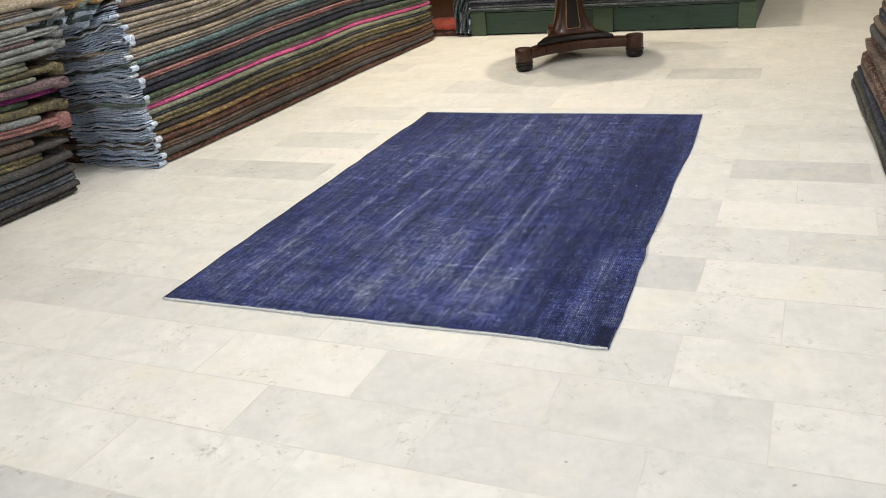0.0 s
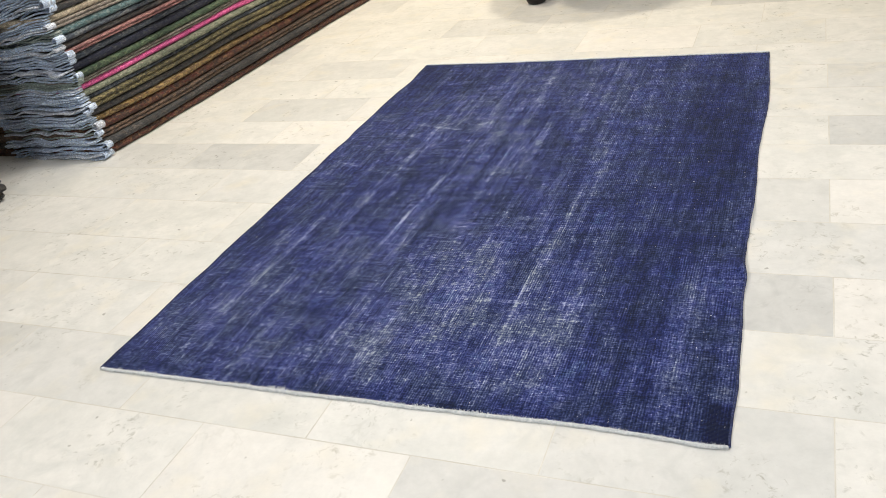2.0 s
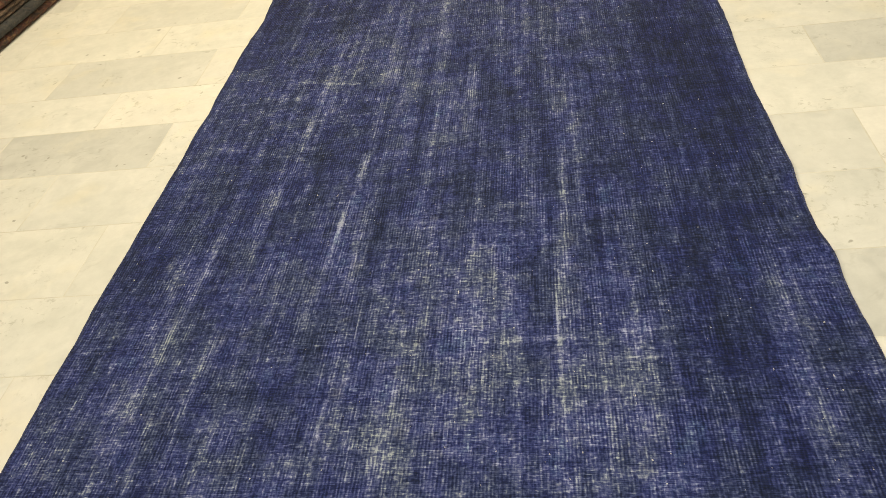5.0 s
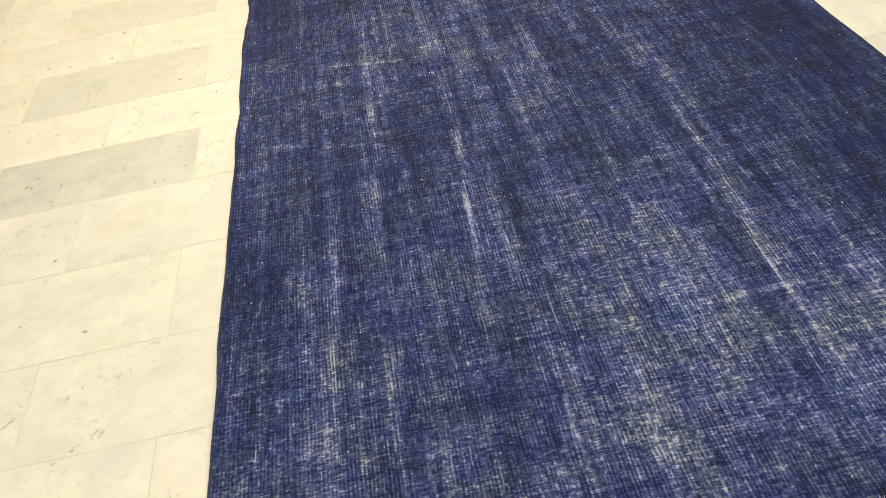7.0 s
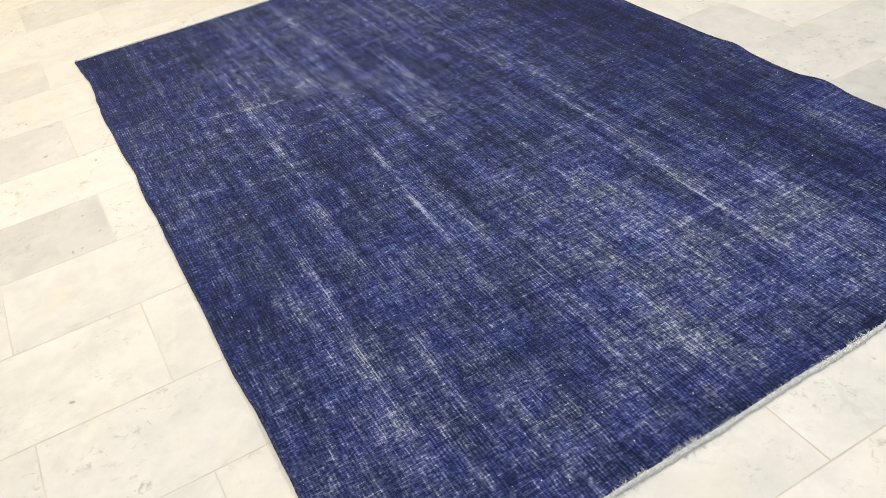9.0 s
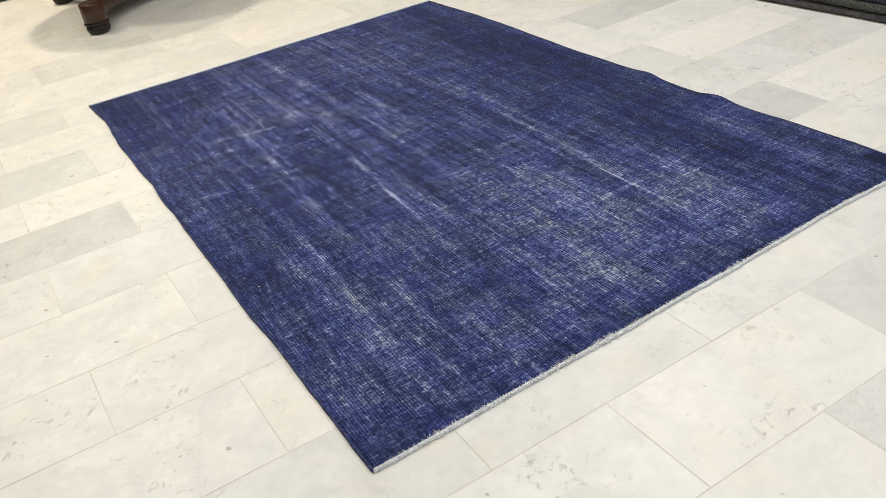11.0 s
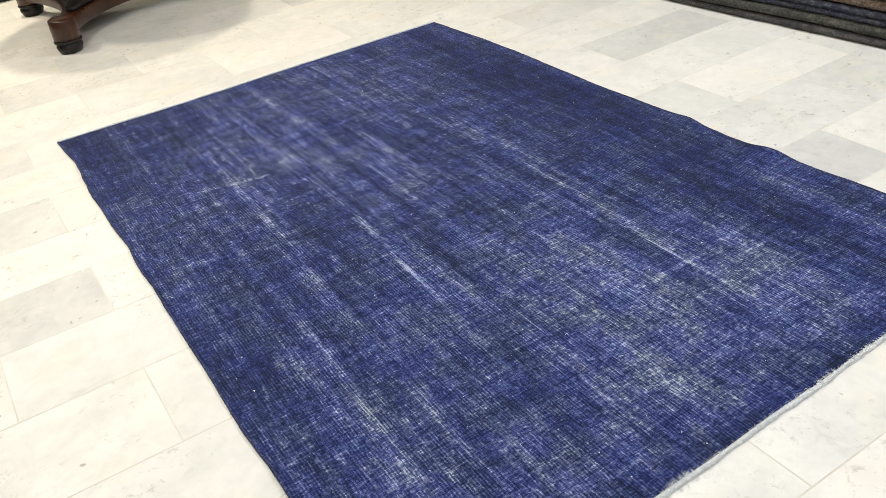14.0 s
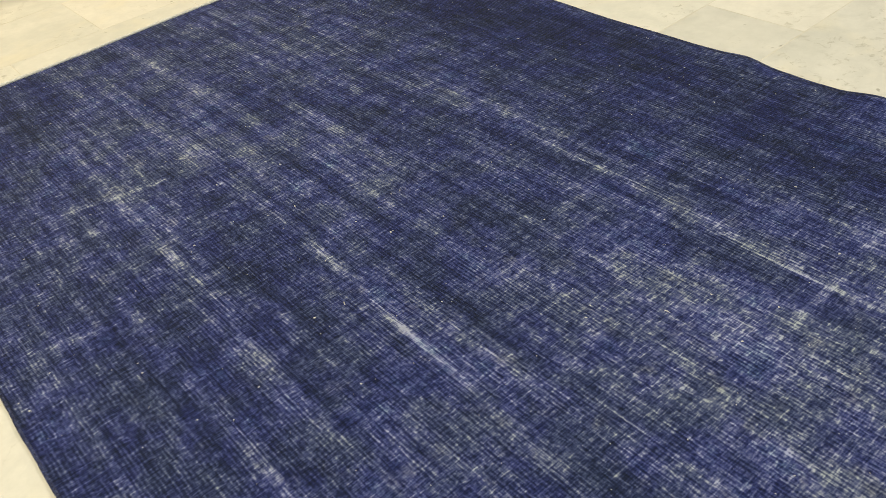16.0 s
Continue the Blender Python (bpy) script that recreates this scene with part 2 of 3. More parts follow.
# ---------------------------------------------------------------- room shell
ROOM = (-3.6, 4.6, -4.2, 7.6, 2.9)
floor = tagged(new("floor", mesh_of("floor", boxed((ROOM[0], ROOM[2], -0.12), (ROOM[1], ROOM[3], -0.0007)), GROUT, False)),
               "pale marble floor of long tiles laid in running bond", "floor", kind="structure")
ceiling = tagged(new("ceiling", mesh_of("ceiling", boxed((ROOM[0], ROOM[2], ROOM[4]), (ROOM[1], ROOM[3], ROOM[4] + 0.15)), CEILING_PAINT, False)),
                 "plain white painted ceiling", "ceiling", kind="structure")
for nm, lo, hi in (("wall_west", (ROOM[0] - 0.2, ROOM[2], -0.12), (ROOM[0], ROOM[3], 3.05)),
                   ("wall_east", (ROOM[1], ROOM[2], -0.12), (ROOM[1] + 0.2, ROOM[3], 3.05)),
                   ("wall_south", (ROOM[0] - 0.2, ROOM[2] - 0.2, -0.12), (ROOM[1] + 0.2, ROOM[2], 3.05)),
                   ("wall_north", (ROOM[0] - 0.2, ROOM[3], -0.12), (ROOM[1] + 0.2, ROOM[3] + 0.2, 3.05))):
    tagged(new(nm, mesh_of(nm, boxed(lo, hi), PLASTER, False)), "plain off-white plastered wall", "wall", kind="structure")

# ---------------------------------------------------------------- the blue rug
RUG_W, RUG_L, RUG_T = 1.805, 2.685, 0.0045


def bell(v, at, width):
    return math.exp(-((v - at) / width) ** 2)


def rug_edges(v):
    """Left and right edge of the rug at the length v: wavy, pulled in and out by the loom."""
    left = 0.002 + 0.012 * bell(v, 2.41, 0.12) + 0.004 * bell(v, 1.665, 0.07) + 0.003 * bell(v, 1.385, 0.06) - 0.004 * bell(v, 0.82, 0.16)
    left += 0.004 * n1(v * 5.0, 8.0) + 0.0022 * n1(v * 17.0, 3.0)
    ease = min(1.0, max(0.0, (v - 0.25) / 0.65))
    right = 1.804 - 0.024 * ease * ease * (3 - 2 * ease) + 0.006 * bell(v, 1.18, 0.16) - 0.004 * bell(v, 1.6, 0.12) + 0.008 * bell(v, 2.05, 0.18)
    right += 0.008 * bell(v, 0.72, 0.06) - 0.05 * max(0.0, v - 2.3) + 0.0025 * n1(v * 7.0, 17.0) + 0.0018 * n1(v * 19.0, 5.0)
    return left, right


def rug_ends(u):
    near = 0.006 + 0.023 * u / RUG_W + 0.008 * bell(u, 1.38, 0.22) - 0.006 * bell(u, 1.76, 0.07) + 0.003 * n1(u * 5.0, 30.0)
    far = RUG_L - 0.012 * bell(u, 0.5, 0.3) + 0.005 * n1(u * 2.6, 40.0) + 0.002 * n1(u * 9.0, 41.0)
    return near, far


def rug_point(a, b):
    """Rug parameter (0..1, 0..1) to the floor plan."""
    near, far = rug_ends(a * RUG_W)
    y = near + (far - near) * b
    left, right = rug_edges(y)
    return left + (right - left) * a, y


def rug_lift(x, y):
    """Soft ripples where the rug does not lie quite flat."""
    edge = min(x, RUG_W - x)
    side = max(0.0, 1 - edge / 0.12)
    lift = 0.0012 * (1 + n1(x * 2.0, y * 1.6, 5.0)) + 0.006 * side * max(0.0, n1(y * 3.3, x * 0.7, 9.0))
    for yc, h, right in ((1.085, 0.011, 1), (0.765, 0.015, 1), (1.77, 0.002, 0)):
        near = max(0.0, 1 - ((RUG_W - x) if right else x) / 0.16)
        lift += h * near * near * math.exp(-((y - yc) / 0.055) ** 2)
    return lift


# worn streaks along the warp: x and y of both ends, half width, strength
STREAKS = (
    (0.63, 2.15, 0.645, 1.80, 0.020, 0.6), (0.645, 1.80, 0.605, 1.05, 0.017, 0.9), (0.605, 1.05, 0.57, 0.53, 0.020, 1.0),
    (0.41, 2.45, 0.415, 1.95, 0.017, 0.5), (0.415, 1.95, 0.385, 1.10, 0.022, 0.75), (0.275, 1.05, 0.235, 0.50, 0.020, 0.65),
    (0.24, 0.50, 0.21, 0.30, 0.022, 0.35), (0.39, 0.80, 0.35, 0.38, 0.024, 0.75), (0.89, 1.80, 0.87, 1.48, 0.045, 0.6),
    (0.93, 1.82, 0.91, 1.28, 0.017, 0.5), (1.22, 1.70, 1.20, 1.17, 0.020, 0.5), (1.20, 1.17, 1.18, 0.66, 0.022, 0.45),
    (1.15, 2.50, 1.15, 1.84, 0.024, 0.5), (0.655, 0.50, 0.63, 0.14, 0.024, 0.65), (1.16, 0.34, 1.12, 0.15, 0.030, 0.55),
    (0.80, 2.62, 0.78, 2.15, 0.018, 0.5), (1.34, 2.45, 1.31, 1.95, 0.020, 0.45), (0.22, 2.55, 0.21, 2.20, 0.016, 0.4),
    (0.13, 1.90, 0.12, 1.60, 0.014, 0.35), (1.02, 2.66, 1.00, 2.28, 0.022, 0.45), (0.50, 0.95, 0.47, 0.55, 0.016, 0.5),
    (1.36, 1.00, 1.33, 0.45, 0.030, 0.4), (0.83, 0.42, 0.80, 0.20, 0.022, 0.45), (1.48, 1.15, 1.45, 0.85, 0.022, 0.35),
)
# thin pale lines across the warp, where the weft shows
BREAKS = ((0.30, 1.845, 0.53, 1.790, 0.55), (0.04, 1.465, 0.46, 1.315, 0.5), (1.02, 0.50, 1.42, 0.53, 0.4), (0.72, 0.97, 1.06, 0.955, 0.35), (1.30, 0.98, 1.78, 0.955, 0.25))


def wear_at(x, y):
    """How far the blue wool is worn down to the pale ground: long lengthwise streaks and broad patches. A few patches
    carry brightness, not wear.
    """
    s = 0.17 + 0.12 * n1(x * 1.7, y * 1.3, 3.0) + 0.08 * n1(x * 5.0, y * 4.0, 6.0)
    s += 0.20 * n1(x * 19, y * 1.1, 1.0) + 0.18 * n1(x * 48, y * 1.8, 2.0) + 0.18 * n1(x * 62, y * 1.4, 7.0) + 0.13 * n1(x * 7, y * 17.0, 4.0) + 0.20 * n1(x * 90, y * 9, 5.0)
    # fine streaks all over the field, dying out towards the calm side borders
    field = min(1.0, max(0.0, (x - 0.10) / 0.28)) * min(1.0, max(0.0, (1.52 - x) / 0.25))
    line = field * (0.95 * max(0.0, n1(x * 45, y * 1.5, 11.0) - 0.12) + 0.9 * max(0.0, n1(x * 80, y * 2.6, 13.0) - 0.15))
    s += field * 0.16 * n1(x * 9, y * 42, 15.0)
    s += 0.06 * bell(x, 0.75, 0.6) * min(1.0, max(0.0, (y - 1.0) / 0.4))
    for x0, y0, x1, y1, w, k in STREAKS:
        t = (y0 - y) / (y0 - y1)
        if -0.25 < t < 1.25:
            d = (x - (x0 + (x1 - x0) * t) - 0.006 * n1(y * 5, x0 * 30)) / w
            if abs(d) < 3:
                fade = min(1.0, (t + 0.25) / 0.3, (1.25 - t) / 0.3)
                line += k * math.exp(-d * d * 1.1) * fade * max(0.0, 0.75 + 0.6 * n1(x * 70, y * 5, 8.0) + 0.6 * n1(x * 20, y * 9, 3.0))
    for x0, y0, x1, y1, k in BREAKS:
        t = (x - x0) / (x1 - x0)
        if 0 < t < 1:
            d = (y - (y0 + (y1 - y0) * t)) / 0.0065
            if abs(d) < 3:
                s += k * math.exp(-d * d) * (0.7 + 0.6 * n1(x * 25, y0))
    s += 0.20 * math.exp(-((x - 0.93) / 0.30) ** 2 - ((y - 0.72) / 0.22) ** 2)
    s += 0.16 * math.exp(-((x - 1.0) / 0.5) ** 2 - ((y - 0.42) / 0.22) ** 2)
    s += 0.20 * math.exp(-((x - 1.70) / 0.10) ** 2 - ((y - 0.62) / 0.16) ** 2) + 0.14 * math.exp(-((x - 1.68) / 0.11) ** 2 - ((y - 0.28) / 0.12) ** 2)
    s -= 0.34 * math.exp(-((x - 1.60) / 0.17) ** 2 - ((y - 1.65) / 0.62) ** 2)
    s -= 0.55 * min(1.0, max(0.0, (x - 1.735) / 0.02)) * min(1.0, max(0.0, (0.175 - y) / 0.02))
    s -= 0.12 * math.exp(-((y - 0.04) / 0.035) ** 2)
    s += 0.12 * math.exp(-((x - 0.65) / 0.55) ** 2 - ((y - 0.24) / 0.15) ** 2)
    # 0.09 lifts, -0.07 dims: brightness that shifts with the view, put into the wear
    s += 0.06 * bell(x, 0.1, 0.32) * bell(y, 0.35, 0.4) + 0.09 * bell(x, 0.95, 0.4) * bell(y, 0.17, 0.12) - 0.16 * bell(x, 1.42, 0.24) * bell(y, 0.5, 0.4) - 0.07 * bell(x, 0.3, 0.28) * bell(y, 1.25, 0.4)
    return s + 0.10 * line, line


bm = bmesh.new()
NU, NV = 240, 340
top = []
wear, streak = bm.verts.layers.float.new("wear"), bm.verts.layers.float.new("streak")
for j in range(NV + 1):
    row = []
    for i in range(NU + 1):
        x, y = rug_point(i / NU, j / NV)
        v = bm.verts.new((x, y, RUG_T + rug_lift(x, y)))
        v[wear], v[streak] = wear_at(x, y)
        row.append(v)
    top.append(row)
for j in range(NV):
    for i in range(NU):
        bm.faces.new((top[j][i], top[j][i + 1], top[j + 1][i + 1], top[j + 1][i]))
rim = ([top[0][i] for i in range(NU + 1)] + [top[j][NU] for j in range(1, NV + 1)]
       + [top[NV][i] for i in range(NU - 1, -1, -1)] + [top[j][0] for j in range(NV - 1, 0, -1)])
low = [bm.verts.new((v.co.x, v.co.y, v.co.z - RUG_T + 0.0006)) for v in rim]
for v, w in zip(rim, low):
    w[wear], w[streak] = v[wear], v[streak]
for k in range(len(rim)):
    j = (k + 1) % len(rim)
    bm.faces.new((rim[k], low[k], low[j], rim[j]))


def blue_pile():
    """Low worn pile: ribs along the warp, broken rows of knots across it, pale cotton where the wool is gone."""
    m, nd, ln, b = material("worn_blue_wool", 0.92, 0, 0.12)
    vec = coords(nd, ln)

    def band(direction, scale, distort, detail_scale):
        w = nd.new("ShaderNodeTexWave")
        w.wave_type, w.bands_direction = "BANDS", direction
        w.inputs["Scale"].default_value = scale
        w.inputs["Distortion"].default_value = distort
        w.inputs["Detail"].default_value = 2.0
        w.inputs["Detail Scale"].default_value = detail_scale
        ln.new(vec, w.inputs["Vector"])
        return w.outputs["Fac"]

    def attribute(name):
        a = nd.new("ShaderNodeAttribute")
        a.attribute_name = name
        return a.outputs["Fac"]

    ribs = band("X", 43.0, 1.3, 0.5)
    rows = band("Y", 74.0, 1.5, 1.0)
    knot = grain(nd, ln, coords(nd, ln, (1.0, 0.6, 1)), 205, 2, 0.6)
    dash = grain(nd, ln, coords(nd, ln, (0.34, 1.0, 1)), 215, 2, 0.6)
    thread = grain(nd, ln, coords(nd, ln, (1.0, 0.10, 1)), 175, 2, 0.65)
    weft = grain(nd, ln, coords(nd, ln, (0.045, 1.0, 1)), 130, 3, 0.7)
    patch = grain(nd, ln, coords(nd, ln, (1.0, 0.55, 1)), 40, 3, 0.65)
    speck = grain(nd, ln, coords(nd, ln, (1.0, 0.6, 1)), 120, 2, 0.6)
    warp = grain(nd, ln, coords(nd, ln, (1.0, 0.025, 1)), 190, 3, 0.75)
    bright = ramp(nd, ln, warp, [(0.42, grey(0.1)), (0.58, grey(1))])
    worn = calc(nd, ln, "ADD", attribute("wear"), calc(nd, ln, "MULTIPLY", calc(nd, ln, "MULTIPLY", attribute("streak"), bright), 0.62))
    # the ribs come and go: plainest where the pile is evenly short
    show = ramp(nd, ln, grain(nd, ln, coords(nd, ln, (1.0, 0.8, 1)), 7.0, 3, 0.6), [(0.38, grey(0.25)), (0.62, grey(0.95))])
    rib_k = calc(nd, ln, "MULTIPLY", calc(nd, ln, "SUBTRACT", ribs, 0.5), calc(nd, ln, "MULTIPLY", show, 0.42))
    worn = calc(nd, ln, "ADD", worn, rib_k)
    for tex, k in ((knot, 1.05), (dash, 1.4), (thread, 1.25), (weft, 1.0), (patch, 0.55), (rows, 0.14)):
        worn = calc(nd, ln, "ADD", worn, calc(nd, ln, "MULTIPLY", calc(nd, ln, "SUBTRACT", tex, 0.5), k))
    # light caught on bare knots, put into the colour as short bright dashes
    glint = ramp(nd, ln, grain(nd, ln, coords(nd, ln, (0.30, 1.0, 1)), 190, 1, 0.5), [(0.57, grey(0)), (0.68, grey(1))])
    warp_glint = ramp(nd, ln, grain(nd, ln, coords(nd, ln, (1.0, 0.22, 1)), 200, 1, 0.5), [(0.58, grey(0)), (0.70, grey(1))])
    bald = calc(nd, ln, "MULTIPLY", calc(nd, ln, "ADD", attribute("wear"), 0.35, True), 0.49)
    worn = calc(nd, ln, "ADD", worn, calc(nd, ln, "MULTIPLY", bald, calc(nd, ln, "ADD", glint, warp_glint)))
    worn = calc(nd, ln, "MULTIPLY", calc(nd, ln, "ADD", worn, 0.54), 0.5)
    hue = ramp(nd, ln, grain(nd, ln, coords(nd, ln, (1.0, 0.7, 1)), 9, 5, 0.7),
               [(0.3, (1.0, 1.04, 0.86)), (0.46, (1.0, 1.02, 1.0)), (0.58, (0.93, 0.92, 1.18)), (0.72, (0.84, 1.08, 1.12))])
    col = ramp(nd, ln, worn, [(0.08, (0.0066, 0.0104, 0.033)), (0.33, (0.0158, 0.0240, 0.087)), (0.52, (0.048, 0.065, 0.176)), (0.70, (0.134, 0.156, 0.278)), (0.92, (0.37, 0.41, 0.53))])
    col = mix(nd, ln, 1.0, col, hue, "MULTIPLY")
    # olive-grey ground showing in bare places
    bare = ramp(nd, ln, grain(nd, ln, vec, 17, 4, 0.65), [(0.56, grey(0)), (0.72, grey(0.38))])
    col = mix(nd, ln, calc(nd, ln, "MULTIPLY", bare, ramp(nd, ln, worn, [(0.30, grey(0.25)), (0.6, grey(1))])), col, mix(nd, ln, ramp(nd, ln, worn, [(0.2, grey(0)), (0.8, grey(1))]), (0.020, 0.025, 0.044), (0.21, 0.22, 0.25)))
    # scraps of white lint
    lint = ramp(nd, ln, speck, [(0.74, grey(0)), (0.77, grey(1))])
    col = mix(nd, ln, lint, col, (0.62, 0.62, 0.64))
    ln.new(col, b.inputs["Base Color"])
    b.inputs["Sheen Weight"].default_value = 0.06
    b.inputs["Sheen Roughness"].default_value = 0.5
    bump(nd, ln, calc(nd, ln, "ADD", knot, calc(nd, ln, "ADD", dash, calc(nd, ln, "ADD", rows, ribs))), b, 0.28, 0.002)
    return m


PILE = blue_pile()
rug = thing("rug", (0, 0, 0), "worn overdyed blue wool rug with pale streaks on marble floor", "rug")
part("wool_face", bm, PILE, rug)


def cord(points, radius, sides=6):
    b = bmesh.new()
    rings = []
    for k, p in enumerate(points):
        a, c = Vector(points[max(0, k - 1)]), Vector(points[min(len(points) - 1, k + 1)])
        d = (c - a).normalized()
        side = d.cross(Vector((0, 0, 1)))
        side = side.normalized() if side.length > 1e-4 else Vector((1, 0, 0))
        up = side.cross(d)
        rings.append([Vector(p) + radius * (math.cos(q) * side + math.sin(q) * up) for q in (2 * math.pi * s / sides for s in range(sides))])
    return loft(b, rings)


# near end: a pale cotton web, folded under, thicker than the worn pile
def web(end, depth, up):
    b = bmesh.new()
    rings = []
    n = 150
    for k in range(n + 1):
        a = k / n
        x, y = rug_point(a, 0.0 if end == "near" else 1.0)
        s = -1 if end == "near" else 1
        d = depth * (0.55 + 0.8 * abs(n1(a * 14, 70 + depth * 900)) + 0.4 * n1(a * 60, 33) + 0.3 * n1(a * 150, 12))
        z = RUG_T + rug_lift(x, y) + up
        rings.append([(x, y - s * 0.004, z - 0.002), (x, y - s * 0.003, z + 0.0012), (x, y + s * d * 0.6, z + 0.001), (x, y + s * d, z * 0.45), (x, y + s * d * 0.9, 0.0008), (x, y - s * 0.003, 0.0008)])
    return loft(b, rings)


WEB = plain("pale_cotton_web", (0.86, 0.88, 0.90), (0.62, 0.66, 0.70), 0.95, 140, 1.0, 0.1)
part("end_web", web("near", 0.008, 0.0), WEB, rug, "frayed white cotton end web")
rnd = random.Random(21)
tv, tf = [], []
for k in range(2200):
    a = rnd.random()
    x, y = rug_point(a, 0.0)
    y += rnd.uniform(-0.006, 0.004)
    z = RUG_T + rug_lift(x, y) + 0.0005
    ang, ln_ = rnd.uniform(-0.8, 0.8), rnd.uniform(0.004, 0.014) * (0.5 + abs(n1(a * 16, 4.0)) * 1.8)
    dx, dy, w = math.sin(ang) * ln_, math.cos(ang) * ln_ * (1 if k % 3 else -1.1), 0.0009
    n0 = len(tv)
    tv += [(x - w, y, z), (x + w, y, z), (x, y, z + 0.0012), (x + dx, y + dy, z + (0.0014 if k % 3 else -0.0045))]
    tf += [(n0, n0 + 1, n0 + 3), (n0 + 1, n0 + 2, n0 + 3), (n0 + 2, n0, n0 + 3)]
me = bpy.data.meshes.new("loose_threads")
me.from_pydata(tv, [], tf)
me.materials.append(WEB)
ob = new("loose_threads", me)
ob.parent = rug
tagged(ob, "short pale loose threads", kind="stuff")
part("end_web", web("far", 0.018, 0.0035), WEB, rug, "narrow white cotton end web")
for side in (0, 1):
    pts = []
    for k in range(140):
        x, y = rug_point(side, k / 139)
        pts.append((x + (0.001 if side else -0.001), y, 0.0036 + rug_lift(x, y)))
    part("selvedge", cord(pts, 0.0034), TX["bluecord"], rug, "dark blue overcast side cord")


# ---------------------------------------------------------------- stacks of folded rugs
NAMES = {"maroon": "dark maroon", "olive": "olive brown", "charcoal": "charcoal grey", "ochre": "ochre", "brown": "dark brown",
         "slate": "slate blue", "taupe": "taupe", "pink": "bright pink", "magenta": "magenta", "sage": "sage green", "green": "dark green",
         "navy": "navy blue", "rose": "dusty rose", "teal": "faded teal", "beige": "sandy beige", "grey": "pale grey", "mauve": "mauve brown",
         "red": "brick red", "persian": "red patterned", "kilim": "brown patterned", "moss": "mossy"}


def folded_rug(colour, z0, z1, edge, span, deep, swell, seed, ends, group, where, facing=1, web_mat=None, leaves=2, fold=0.0):
    """One folded rug in a stack. edge(y): x of its long side; span: its ends along y; deep: x of its hidden side;
    swell(y): how the stack's height varies along it; facing: +1 when the long side shows towards +x."""
    y0, y1 = span
    n = max(10, int((y1 - y0) / 0.06))
    b = bmesh.new()
    rings = []
    half = (z1 - z0) / leaves
    for k in range(n + 1):
        t = k / n
        y = y0 + (y1 - y0) * t
        g = swell(y)
        x = edge(y) + 0.012 * n1(y * 1.6, seed * 3.7) + 0.004 * n1(y * 7, seed * 1.3)
        ends_in = min(t, 1 - t) * n
        tuck = 0.012 * max(0.0, 1 - ends_in / 2.0)
        x -= facing * tuck
        rise = lambda h: h * g + 0.030 * n1(y * 1.15, h * 2.2, 4.0) * min(1.0, h / 0.25)
        ring = [(deep, y, rise(z0))]
        for q in range(leaves):
            lo, hi = z0 + q * half, z0 + (q + 1) * half
            r = 0.5 * half
            slip = 0.005 * n1(seed * 5.1 + q, y * 1.5)
            for a in (-80, -45, 0, 45, 80):
                ca, sa = math.cos(radians(a)), math.sin(radians(a))
                ring.append((x + facing * (slip + (ca - 1) * max(r * 1.3, 0.014)), y, rise((lo + hi) / 2 + sa * r * (0.95 + 0.05 * n1(y * 5, seed)))))
        ring.append((deep, y, rise(z1)))
        rings.append(ring)
    loft(b, rings)
    ob = thing("folded_rug", (edge((y0 + y1) / 2), (y0 + y1) / 2, 0), f"{NAMES[colour]} wool rug, folded, {where}", "rug", group)
    inv = Matrix.Translation(-ob.matrix_world.translation)
    b.transform(inv)
    part("body", b, TX[colour], ob)
    for end in ends:
        # wavy layers of the folded end, each lip curling at the outer corner
        ye, s = (y0, -1) if end == "near" else (y1, 1)
        for q in range(3):
            zc = z0 + (q + 0.5) * (z1 - z0) / 3
            zc = zc * swell(ye) + 0.030 * n1(ye * 1.15, zc * 2.2, 4.0) * min(1.0, zc / 0.25)
            gap = (z1 - z0) / 3
            jut = 0.006 + 0.040 * random.random() ** 1.5
            ph = random.random() * 50
            bold = seed % 3 == 1 and q == 1
            if bold:
                jut += 0.022
            big = random.uniform(0.7, 1.7)
            xe = edge(ye)
            path = []
            if random.random() < 0.3:
                path += [(xe + facing * dx * big, zc + dz * big) for dx, dz in ((0.002, 0.012), (0.004, 0.019), (0.011, 0.023), (0.018, 0.021), (0.022, 0.014), (0.021, 0.007), (0.015, 0.001))]
            for k in range(40):
                u = k / 39
                wave = 0.024 * n1(u * 2.8, zc * 3.2, 1.0) * min(1.0, u * 8) + 0.008 * n1(u * 7, zc * 7.0, 2.0) * min(1.0, u * 8)
                path.append((xe - facing * (u * 0.62), zc + 1.5 * wave + (0.020 * n1(u * 6 + ph, 5.0) * min(1.0, u * 8) if bold else 0.0) + 0.85 * gap * n1(u * 4.5 + ph, seed) + 0.16 * gap * n1(u * 15 + ph, seed) - (0.02 + 0.13 * max(0.0, zc - 0.35)) * u))
            b = bmesh.new()
            rings = []
            curl = len(path) - 40
            for k, (x, z) in enumerate(path):
                xa, za = path[max(0, k - 1)]
                xb, zb = path[min(len(path) - 1, k + 1)]
                d = Vector((xb - xa, 0, zb - za)).normalized()
                u_ = k / len(path)
                th = (0.0050 + 0.0024 * n1(u_ * 5 + ph, 9.0)) if k > curl else 0.0024
                nx, nz = d.z * th, -d.x * th
                out = jut * (0.8 + 0.8 * n1(u_ * 4 + ph, 4.0)) + 0.002 * n1(u_ * 26, ph)
                rings.append([(x - nx, ye - s * 0.03, z - nz), (x - nx * 0.8, ye + s * out, z - nz * 0.8), (x, ye + s * (out + 0.004), z),
                              (x + nx * 0.8, ye + s * out, z + nz * 0.8), (x + nx, ye - s * 0.03, z + nz)])
            loft(b, rings)
            b.transform(inv)
